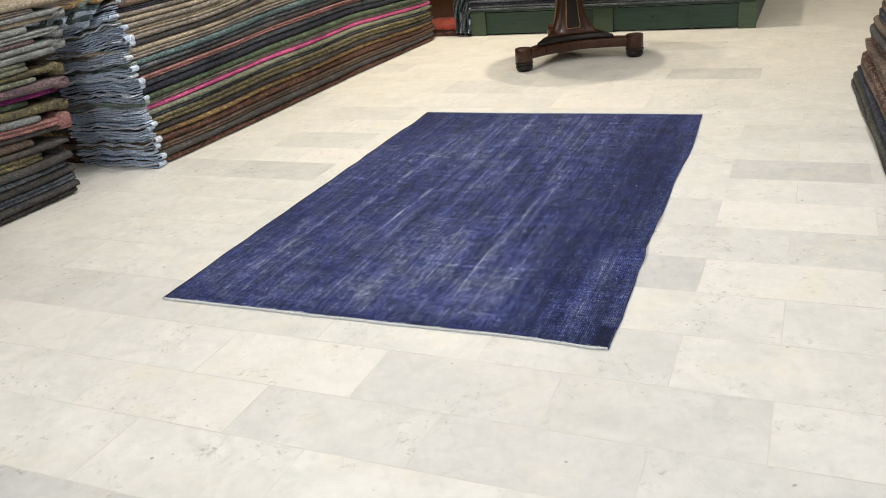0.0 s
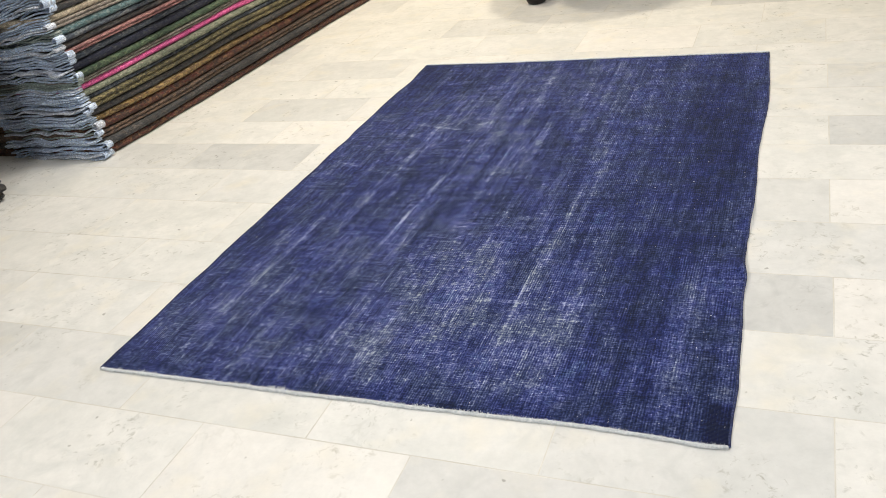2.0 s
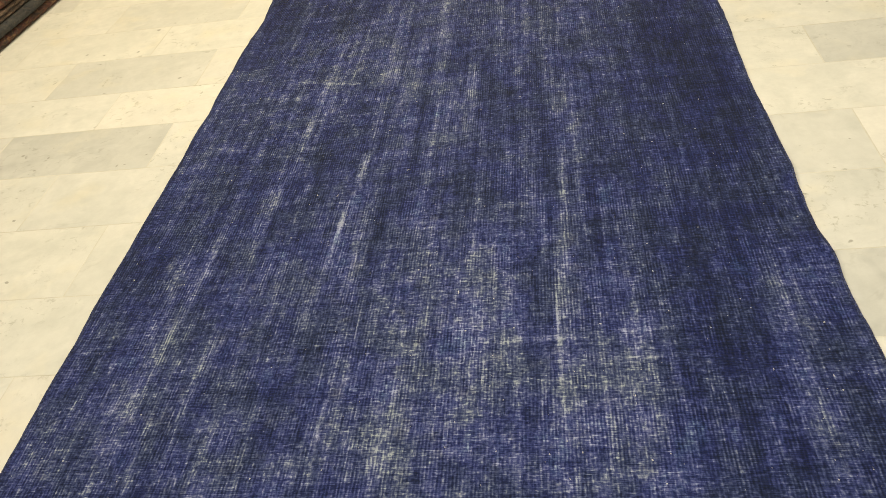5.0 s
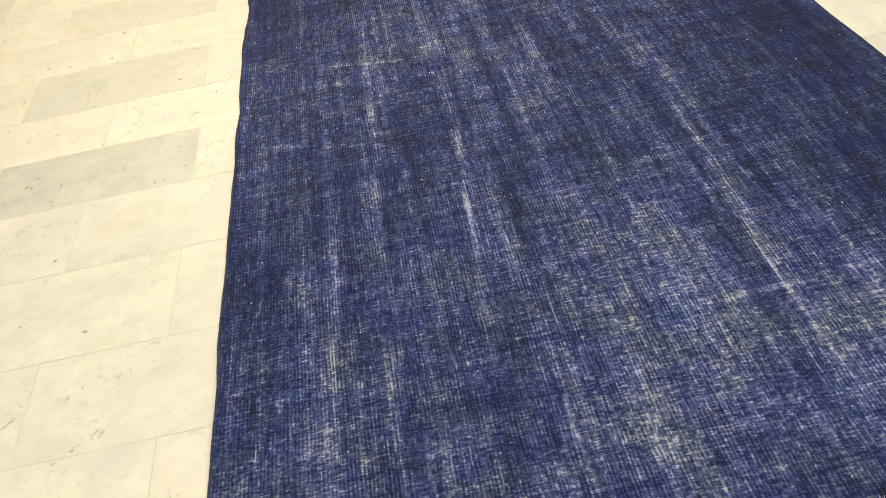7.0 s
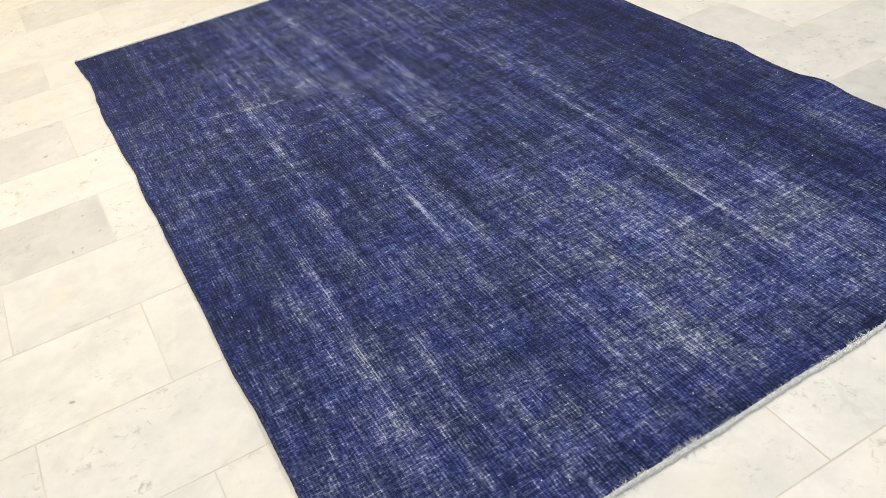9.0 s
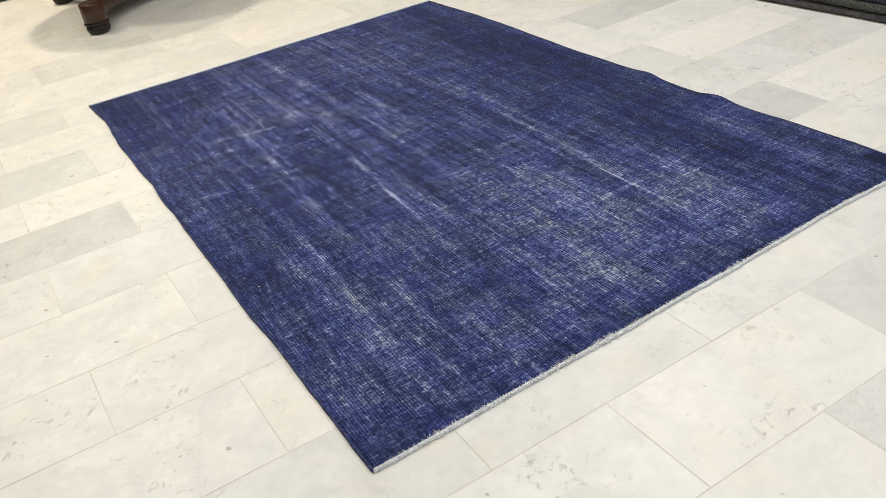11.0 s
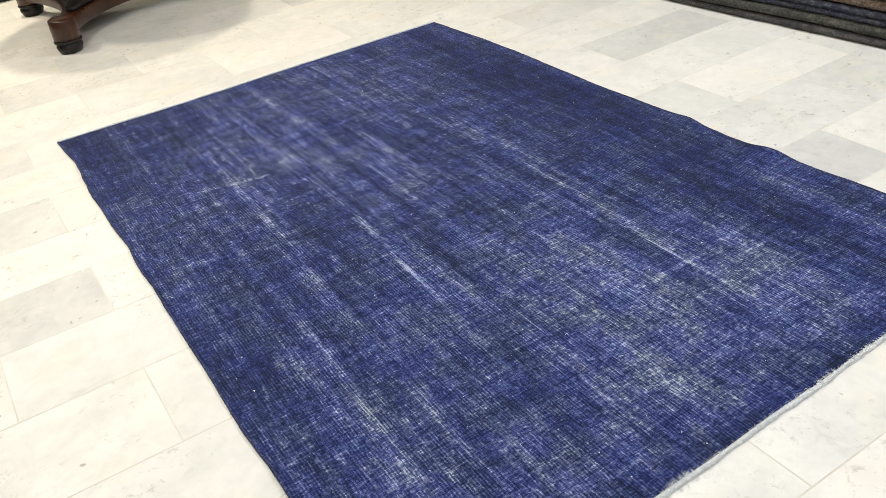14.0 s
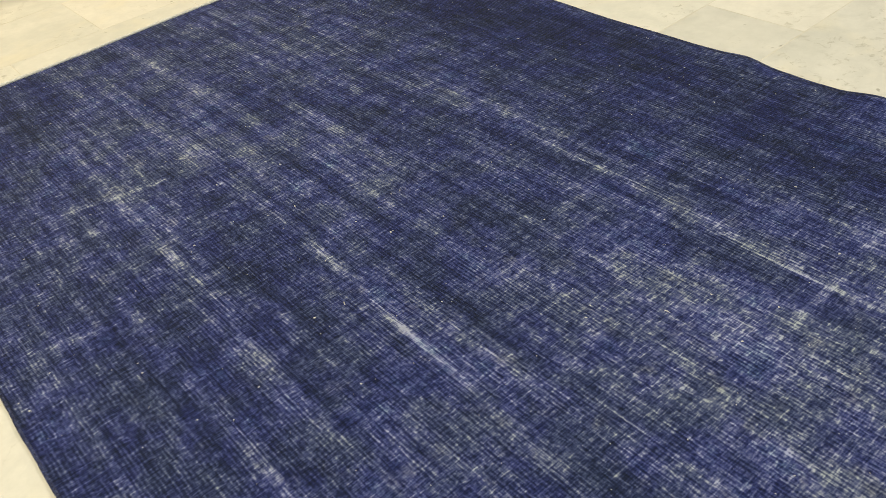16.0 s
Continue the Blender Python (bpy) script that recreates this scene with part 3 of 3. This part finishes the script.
            part("fringe_edge", b, TX["cotton"] if bold or not web_mat else web_mat, ob, "pale wavy folded end")
    if fold:
        # the end is turned over and bulges
        b = bmesh.new()
        rings = []
        h = fold
        zc = (z0 + z1) / 2
        for k in range(9):
            u = k / 8
            x = edge(y1) - facing * (0.004 + u * 0.5)
            pinch = 0.72 + 0.28 * min(1.0, k / 1.5)
            rings.append([(x - facing * 0.01 * math.cos(a * 2), y1 + (0.055 * math.cos(a) - 0.03) * pinch, zc - 0.012 + h * 0.5 * math.sin(a) * pinch + 0.006 * n1(u * 6, seed)) for a in (2 * math.pi * w / 14 for w in range(14))])
        loft(b, rings)
        b.transform(inv)
        part("turned_fold", b, TX[colour], ob, "thick turned-over fold")
    return ob


def stack(colours, thick, edge, span, deep, swell, group, where, ends=(), facing=1, wobble=0.02, z_start=0.001, webs=None, lean=0.0, seed=0,
          leaves=1, far_end=None, folds=()):
    z = z_start
    rnd = random.Random(seed)
    for k, c in enumerate(colours):
        t = thick * rnd.uniform(0.62, 1.38)
        off = rnd.uniform(-wobble, wobble) + lean * z
        a, b_ = rnd.uniform(-0.02, 0.02), rnd.uniform(-0.03, 0.03)
        last = far_end(k, z) if far_end else span[1] + b_
        folded_rug(c, z, z + t, lambda y, off=off: edge(y) + facing * off, (span[0] + a, last), deep, swell, seed + k, ends, group, where, facing,
                   webs[k % len(webs)] if webs else None, 2 if (k * 5 + seed) % 4 == 0 else leaves, dict(folds).get(k, 0.0))
        z += t
    return z


# long stack by the west side, its fringed end towards the shop floor
def long_edge(y):
    return -1.255 + (y - 1.47) * 0.066 + 0.012 * math.sin((y - 1.5) * 2.1)


def long_swell(y):
    return 1.03 + 0.015 * (y - 1.5) + 0.08 * bell(y, 3.1, 0.8) - 0.06 * max(0.0, (y - 4.5) / 0.6)


LONG = ("maroon charcoal brown maroon ochre charcoal olive slate sage pink taupe green navy slate rose charcoal slate teal taupe beige charcoal taupe beige taupe beige taupe navy brown").split()
height = stack(LONG, 0.034, long_edge, (1.48, 5.17), -2.3, long_swell, "rugs in the long stack", "in a tall stack on the floor", ends=("near",), wobble=0.009, lean=-0.05,
               webs=[TX["blueback"], TX["blueback"], TX["blueback"], TX["greenback"], TX["blueback"], TX["blueback"], TX["blueback"]], seed=10)
stack("taupe beige taupe grey beige taupe grey beige".split(), 0.036, lambda y: long_edge(y) - 0.07, (1.80, 5.1), -2.35, long_swell, "rugs in the long stack",
      "on top of the tall stack", wobble=0.015, z_start=height + 0.001, seed=33)


# the uppermost fringed rug is turned back over the front of the stack
flap = thing("draped_rug", (-1.5, 1.5, 0), "brown rug with teal fringes draped over the stack", "rug", "rugs in the long stack")
inv = Matrix.Translation(-flap.matrix_world.translation)
for k in range(5):
    b = bmesh.new()
    rings = []
    for q in range(22):
        u = q / 21
        x = -1.33 - 0.02 * k - u * 0.55
        top_z = height * long_swell(1.5) + 0.012 + 0.006 * (4 - k) - 0.06 * u + 0.012 * n1(u * 5, k * 2.0)
        reach = 0.045 + 0.012 * k + 0.02 * n1(u * 6, k * 7.0)
        drop = 0.02 + 0.022 * k + 0.015 * n1(u * 8, k * 3.0)
        line = [(1.80, top_z + 0.02), (1.62, top_z + 0.012), (1.50, top_z), (1.47 - reach * 0.6, top_z - drop * 0.3), (1.46 - reach, top_z - drop)]
        rings.append([(x, y, z) for y, z in line] + [(x, y + 0.004, z - 0.006) for y, z in reversed(line)])
    loft(b, rings)
    b.transform(inv)
    part("flap" if k == 0 else "fringe_edge", b, TX["ochre" if k == 0 else "teal" if k % 2 else "blueback"], flap, "" if k == 0 else "teal and grey fringed end")


# stack nearest the entrance, west side: some ends drawn back, others turned over
def ragged(k, z):
    full = 1.03 + 0.21 * (z / 0.95) ** 1.4
    return full - (0.0 if k < 4 else (0.015, 0.20, 0.03, 0.24, 0.06)[k % 5])


stack("charcoal charcoal slate charcoal slate charcoal olive charcoal brown charcoal rose grey olive green magenta mauve sage olive sage grey grey mauve grey grey beige grey taupe beige".split(),
      0.038, lambda y: -1.452 + (y - 1.03) * 0.085, (-1.2, 1.03), -2.3, lambda y: 1.0,
      "rugs in the near stack", "in a tall stack on the floor", wobble=0.016, lean=0.02, seed=50, far_end=ragged,
      folds=((10, 0.125), (15, 0.08), (12, 0.075), (17, 0.09), (20, 0.065), (25, 0.07), (22, 0.065)))

# east stack
stack("charcoal moss navy kilim persian brown kilim persian charcoal kilim navy persian kilim maroon persian kilim charcoal persian kilim brown persian kilim navy persian kilim".split(),
      0.037, lambda y: 2.735 - (y - 0.78) * 0.072, (-1.6, 3.43), 4.2, lambda y: 1.0 + 0.05 * n1(y * 0.8, 3.0),
      "rugs in the east stack", "in a patterned stack on the floor", facing=-1, wobble=0.012, lean=-0.28, seed=90)


# ---------------------------------------------------------------- green platform with rugs
def painted_wood(name="green_painted_wood", one=(0.022, 0.052, 0.040), two=(0.044, 0.085, 0.060)):
    m, nd, ln, b = material(name, 0.5, 0, 0.4)
    vec = coords(nd, ln, (0.6, 6, 6))
    g = grain(nd, ln, vec, 9, 5, 0.6, 0.5)
    col = mix(nd, ln, ramp(nd, ln, g, [(0.3, grey(0)), (0.75, grey(1))]), one, two)
    info = nd.new("ShaderNodeObjectInfo")
    col = mix(nd, ln, 1.0, col, ramp(nd, ln, info.outputs["Random"], [(0, grey(0.8)), (1, grey(1.2))]), "MULTIPLY")
    ln.new(col, b.inputs["Base Color"])
    bump(nd, ln, g, b, 0.25, 0.002)
    return m


GREEN = painted_wood()
GREEN_POST = painted_wood("light_green_paint", (0.044, 0.074, 0.045), (0.070, 0.102, 0.062))
KNOT = plain("dark_knot", (0.015, 0.03, 0.02), (0.02, 0.04, 0.025), 0.6, 40)
platform = thing("platform", (0.60, 5.25, 0), "low green painted wooden platform carrying a pile of rugs", "platform")
PX0, PX1, PH, PD = -1.27, 1.27, 0.215, 1.5
for x0, x1 in ((PX0, PX0 + 0.15), (-0.095, 0.08), (PX1 - 0.14, PX1)):
    part("post", boxed((x0, 0, 0.0), (x1, 0.07, PH), 0.004), GREEN_POST, platform, smooth=False)
for x0, x1 in ((PX0 + 0.15, -0.095), (0.08, PX1 - 0.14)):
    part("front_board", boxed((x0 + 0.001, 0.022, 0.012), (x1 - 0.001, 0.05, PH - 0.008), 0.003), GREEN, platform, smooth=False)
for x0 in (PX0, PX1 - 0.03):
    part("side_board", boxed((x0 + 0.003, 0.072, 0.012), (x0 + 0.027, PD, PH - 0.008), 0.003), GREEN, platform, smooth=False)
part("top", boxed((PX0, 0.0, PH + 0.001), (PX1, PD, PH + 0.02), 0.003), GREEN, platform, smooth=False)
for x, z in ((-0.85, 0.1), (0.42, 0.12), (0.72, 0.14), (-0.32, 0.07)):
    b = bmesh.new()
    bmesh.ops.create_cone(b, cap_ends=True, segments=12, radius1=0.011, radius2=0.009, depth=0.003, matrix=pose(x, 0.0205, z, 90))
    part("knot", b, KNOT, platform, "dark wood knot")


def spread_rug(colour, z0, z1, x0, x1, y0, y1, seed, web_mat):
    """A flat rug in the pile on the platform: its front edge wavers."""
    b = bmesh.new()
    rings = []
    n = 44
    for k in range(n + 1):
        t = k / n
        x = x0 + (x1 - x0) * t
        y = y0 + 0.010 * n1(x * 2.4, seed) + 0.004 * n1(x * 9, seed)
        sag = 1 + 0.06 * n1(x * 1.2, 7.0)
        r = (z1 - z0) / 2
        zc = (z0 + z1) / 2
        base = PH + 0.021
        ring = [(x, y1, base + z0 * sag)] + [(x, y - (math.cos(radians(a)) - 1) * r, base + (zc + math.sin(radians(a)) * r) * sag) for a in (-80, -40, 0, 40, 80)] + [(x, y1, base + z1 * sag)]
        rings.append(ring)
    loft(b, rings)
    ob = thing("spread_rug", (0.60, y0, PH), f"{NAMES[colour]} flat rug in the pile on the green platform", "rug", "rugs on the platform")
    inv = Matrix.Translation(-ob.matrix_world.translation)
    b.transform(inv)
    part("body", b, TX[colour], ob)
    # the end hangs over the platform's side
    b = bmesh.new()
    rings = []
    drop = PH + z0 + 0.02
    out = 0.03 + (z0 * 0.55)
    for k in range(15):
        y = y0 - 0.012 + k * 0.05
        w = 0.012 * n1(y * 9, seed * 2.0)
        ring = []
        for q in range(9):
            s = q / 8
            xx = x0 + 0.02 - out * math.sin(min(1.0, s * 1.6) * math.pi / 2) - 0.012 * math.sin(s * 7 + seed) - w
            zz = base + zc - (drop - 0.012) * max(0.0, s - 0.12) / 0.88 * 0.97
            ring.append((xx, y + 0.008 * math.sin(s * 5 + seed), max(0.004, zz)))
        back = [(p[0] + 0.006, p[1], p[2] + 0.001) for p in reversed(ring)]
        rings.append(ring + back)
    loft(b, rings)
    b.transform(inv)
    part("hanging_end", b, web_mat, ob, "frayed end hanging over the side")
    return ob


z = 0.0
for k, c in enumerate("slate grey navy slate grey mauve navy beige slate navy grey slate".split()):
    t = 0.020 + 0.008 * (k % 3) / 2
    spread_rug(c, z, z + t, -0.675 + 0.006 * (k % 3), 1.865 + 0.012 * ((k * 7) % 4 - 1), 5.225 + 0.01 * ((k * 5) % 3), 6.6, 200 + k, TX[("slate", "blueback", "navy", "teal", "mauve", "slate")[k % 6]])
    z += t

# ---------------------------------------------------------------- pedestal table


def polished_wood():
    m, nd, ln, b = material("polished_mahogany", 0.3, 0, 0.4)
    vec = coords(nd, ln, (1, 1, 0.22))
    g = grain(nd, ln, vec, 22, 6, 0.6, 1.2)
    col = mix(nd, ln, ramp(nd, ln, g, [(0.3, grey(0)), (0.7, grey(1))]), (0.022, 0.008, 0.004), (0.066, 0.022, 0.009))
    ln.new(col, b.inputs["Base Color"])
    ln.new(ramp(nd, ln, grain(nd, ln, vec, 6, 3), [(0.3, grey(0.26)), (0.7, grey(0.44))]), b.inputs["Roughness"])
    b.inputs["Coat Weight"].default_value = 0.12
    bump(nd, ln, g, b, 0.06, 0.001)
    return m


WOOD = polished_wood()
EBONY = plain("ebonised_wood", (0.010, 0.009, 0.009), (0.018, 0.015, 0.014), 0.45, 20, 0.05, 0.3)
STRING = plain("pale_inlay", (0.36, 0.20, 0.09), (0.26, 0.14, 0.06), 0.35, 30, 0.05)
CX, CY = 0.55, 4.29
FEET = ((0.305, 3.85), (1.06, 4.28), (0.285, 4.79))
table = thing("pedestal_table", (CX, CY, 0), "dark polished mahogany pedestal table with a three-footed base", "table")
ANG = [math.atan2(y - CY, x - CX) for x, y in FEET]
RAD = [math.hypot(x - CX, y - CY) for x, y in FEET]


def triform(scale, arm, waist, z, n=14):
    """Plan of the base: three arms with round tips and concave sides between them."""
    pts = []
    for k in range(3):
        a, r = ANG[k], RAD[k] * scale
        nxt = ANG[(k + 1) % 3]
        while nxt < a:
            nxt += 2 * math.pi
        d, s = Vector((math.cos(a), math.sin(a), 0)), Vector((-math.sin(a), math.cos(a), 0))
        for q in range(-3, 4):
            ang = q / 3 * math.pi / 2
            pts.append(d * (r + arm * 0.9 * math.cos(ang)) + s * arm * math.sin(ang))
        a2, r2 = nxt, RAD[(k + 1) % 3] * scale
        d2, s2 = Vector((math.cos(a2), math.sin(a2), 0)), Vector((-math.sin(a2), math.cos(a2), 0))
        p0, p1 = d * r + s * arm, d2 * r2 - s2 * arm
        mid = Vector((math.cos((a + nxt) / 2), math.sin((a + nxt) / 2), 0)) * waist
        for q in range(1, n):
            t = q / n
            c = 2 * mid - (p0 + p1) / 2
            pts.append((1 - t) ** 2 * p0 + 2 * t * (1 - t) * c + t * t * p1)
    return [Vector((p.x, p.y, z)) for p in pts]


b = bmesh.new()
loft(b, [triform(1.0, 0.044, 0.17, 0.086), triform(1.0, 0.048, 0.175, 0.092), triform(1.0, 0.048, 0.175, 0.146), triform(1.0, 0.043, 0.17, 0.153)])
part("base", b, WOOD, table)
b = bmesh.new()
loft(b, [triform(0.62, 0.036, 0.150, 0.154), triform(0.61, 0.036, 0.148, 0.172), triform(0.56, 0.038, 0.144, 0.180), triform(0.50, 0.041, 0.138, 0.188), triform(0.46, 0.041, 0.134, 0.198)])
part("plinth", b, EBONY, table, "black ebonised moulding")
b = bmesh.new()
rings = []
SLIM = 0.86
for z, sc, arm, waist in ((0.199, 0.50, 0.040, 0.147), (0.216, 0.40, 0.042, 0.141), (0.25, 0.32, 0.043, 0.132), (0.33, 0.235, 0.043, 0.118), (0.42, 0.185, 0.04, 0.105), (0.55, 0.15, 0.038, 0.095), (0.71, 0.13, 0.036, 0.088)):
    rings.append(triform(sc * SLIM, arm * SLIM, waist * SLIM, z))
loft(b, rings)
part("column", b, WOOD, table)


def panel(k, grow, lift, mat, name, label):
    """Tapered inlay on one face of the column."""
    a, nxt = ANG[k], ANG[(k + 1) % 3]
    while nxt < a:
        nxt += 2 * math.pi
    m = (a + nxt) / 2
    d, s = Vector((math.cos(m), math.sin(m), 0)), Vector((-math.sin(m), math.cos(m), 0))
    b = bmesh.new()
    rings = []
    for z, w, r in ((0.250 - grow, 0.050, 0.1345), (0.268, 0.060, 0.1305), (0.30, 0.056, 0.1245), (0.34, 0.052, 0.1165), (0.42, 0.046, 0.105), (0.55, 0.04, 0.095), (0.66 + grow, 0.036, 0.0905)):
        w, r = w * SLIM + grow, r * SLIM
        rings.append([d * (r - 0.012) + s * w + Vector((0, 0, z)), d * (r + lift) + s * w + Vector((0, 0, z)), d * (r + lift) - s * w + Vector((0, 0, z)), d * (r - 0.012) - s * w + Vector((0, 0, z))])
    loft(b, rings)
    part(name, b, mat, table, label, smooth=False)


for k in range(3):
    panel(k, 0.006, 0.0035, STRING, "stringing", "pale inlaid line")
    panel(k, 0.0, 0.0055, EBONY, "inlay_panel", "black inlaid panel")


def lathe(profile, at, n=28):
    b = bmesh.new()
    rings = [[(at[0] + r * math.cos(2 * math.pi * k / n), at[1] + r * math.sin(2 * math.pi * k / n), z) for k in range(n)] for r, z in profile]
    return loft(b, rings)


for x, y in FEET:
    at = (x - CX, y - CY)
    foot = part("foot", lathe([(0.062, 0.068), (0.066, 0.072), (0.066, 0.164), (0.062, 0.170), (0.02, 0.172)], at), WOOD, table)
    part("bun", lathe([(0.040, 0.0), (0.056, 0.006), (0.064, 0.024), (0.066, 0.034), (0.060, 0.046), (0.056, 0.050), (0.068, 0.054), (0.070, 0.062), (0.064, 0.067), (0.03, 0.068)], at), EBONY, foot, "turned dark bun foot")
part("tabletop", lathe([(0.10, 0.712), (0.42, 0.712), (0.44, 0.722), (0.50, 0.738), (0.505, 0.748), (0.49, 0.756), (0.2, 0.757)], (0, 0), 64), WOOD, table, "round polished top")

# ---------------------------------------------------------------- behind, between the stack and the platform
stack("maroon red".split(), 0.05, lambda y: -0.80, (5.30, 5.8), -1.25, lambda y: 1.0, "rugs by the cupboard", "on the floor beside the green platform", seed=140)
cupboard = thing("cupboard", (-1.2, 6.2, 0), "dark brown wooden cupboard behind the rug stacks", "cupboard")
part("body", boxed((-0.7, 0, 0.0), (0.48, 0.5, 1.9), 0.006), WOOD, cupboard, smooth=False)

# ---------------------------------------------------------------- floor tiles
ROWS_Y = [-0.69, -0.43, -0.14, 0.17, 0.475, 0.757, 1.07, 1.37, 1.65, 1.92, 2.225, 2.51, 2.82, 3.19, 3.545, 3.85, 4.15]
while ROWS_Y[-1] < ROOM[3] - 0.3:
    ROWS_Y.append(ROWS_Y[-1] + 0.305)
while ROWS_Y[0] > ROOM[2] + 0.3:
    ROWS_Y.insert(0, ROWS_Y[0] - 0.305)
FIRST = ROWS_Y.index(-0.69)
TILE = 0.6085
GREYS = {(7, -1), (8, 3), (14, 2), (4, 2), (-2, 0)}
BRIGHTS = {(0, 0), (1, 1), (4, 3), (6, 3), (1, -1), (9, 0), (8, -1), (3, 0), (12, 1)}
PALES = {(6, 2), (5, 4), (0, 1), (0, 2), (1, 3), (1, 2), (0, 3), (2, 2), (2, -1), (2, -2), (7, -2), (8, 4), (5, 3), (9, -1), (10, 3), (13, 0)}
JOINT = 0.0005
tile_meshes = {}
rest = bmesh.new()


def tile_verts(w, h):
    c, e = 0.0016, 0.0003
    lo = [(JOINT, JOINT), (w - JOINT, JOINT), (w - JOINT, h - JOINT), (JOINT, h - JOINT)]
    hi = [(JOINT + c, JOINT + c), (w - JOINT - c, JOINT + c), (w - JOINT - c, h - JOINT - c), (JOINT + c, h - JOINT - c)]
    return [(x, y, -0.0009) for x, y in lo] + [(x, y, -e) for x, y in lo] + [(x, y, 0.0) for x, y in hi]


TILE_FACES = [(8, 9, 10, 11)] + [(a + 4, (a + 1) % 4 + 4, (a + 1) % 4 + 8, a + 8) for a in range(4)] + [(a, (a + 1) % 4, (a + 1) % 4 + 4, a + 4) for a in range(4)]
rest_v, rest_f = [], []
rnd = random.Random(5)
for r, (ya, yb) in enumerate(zip(ROWS_Y, ROWS_Y[1:])):
    row = r - FIRST
    start = (0.19 if row % 2 == 0 else -0.125) + rnd.uniform(-0.01, 0.01)
    k0 = math.floor((ROOM[0] - start) / TILE)
    for k in range(k0, k0 + 16):
        xa = max(ROOM[0], start + k * TILE)
        xb = min(ROOM[1], start + (k + 1) * TILE)
        if xb - xa < 0.05:
            continue
        near = -1.7 < xa < 3.0 and -2.2 < ya < 5.1
        w, h = round(xb - xa, 4), round(yb - ya, 4)
        kind = MARBLE_GREY if (row, k) in GREYS else MARBLE_PALE if (row, k) in PALES else MARBLE_BRIGHT if (row, k) in BRIGHTS else None
        pick = rnd.random()
        if kind is None:
            kind = MARBLE_PALE if pick < 0.07 else MARBLE_WHITE
        if near:
            key = (w, h, kind.name)
            if key not in tile_meshes:
                me = bpy.data.meshes.new("tile")
                me.from_pydata(tile_verts(w, h), [], TILE_FACES)
                me.materials.append(kind)
                me.materials.append(TILE_EDGE)
                for f in me.polygons[1:]:
                    f.material_index = 1
                tile_meshes[key] = me
            ob = new("tile", tile_meshes[key])
            ob.location = (xa, ya, 0)
            ob.parent = floor
        else:
            n0 = len(rest_v)
            rest_v += [(x + xa, y + ya, z) for x, y, z in tile_verts(w, h)]
            rest_f += [tuple(i + n0 for i in f) for f in TILE_FACES]
me = bpy.data.meshes.new("outer_tiles")
me.from_pydata(rest_v, [], rest_f)
me.materials.append(MARBLE_WHITE)
ob = new("outer_tiles", me)
ob.parent = floor
tagged(ob, kind="stuff")
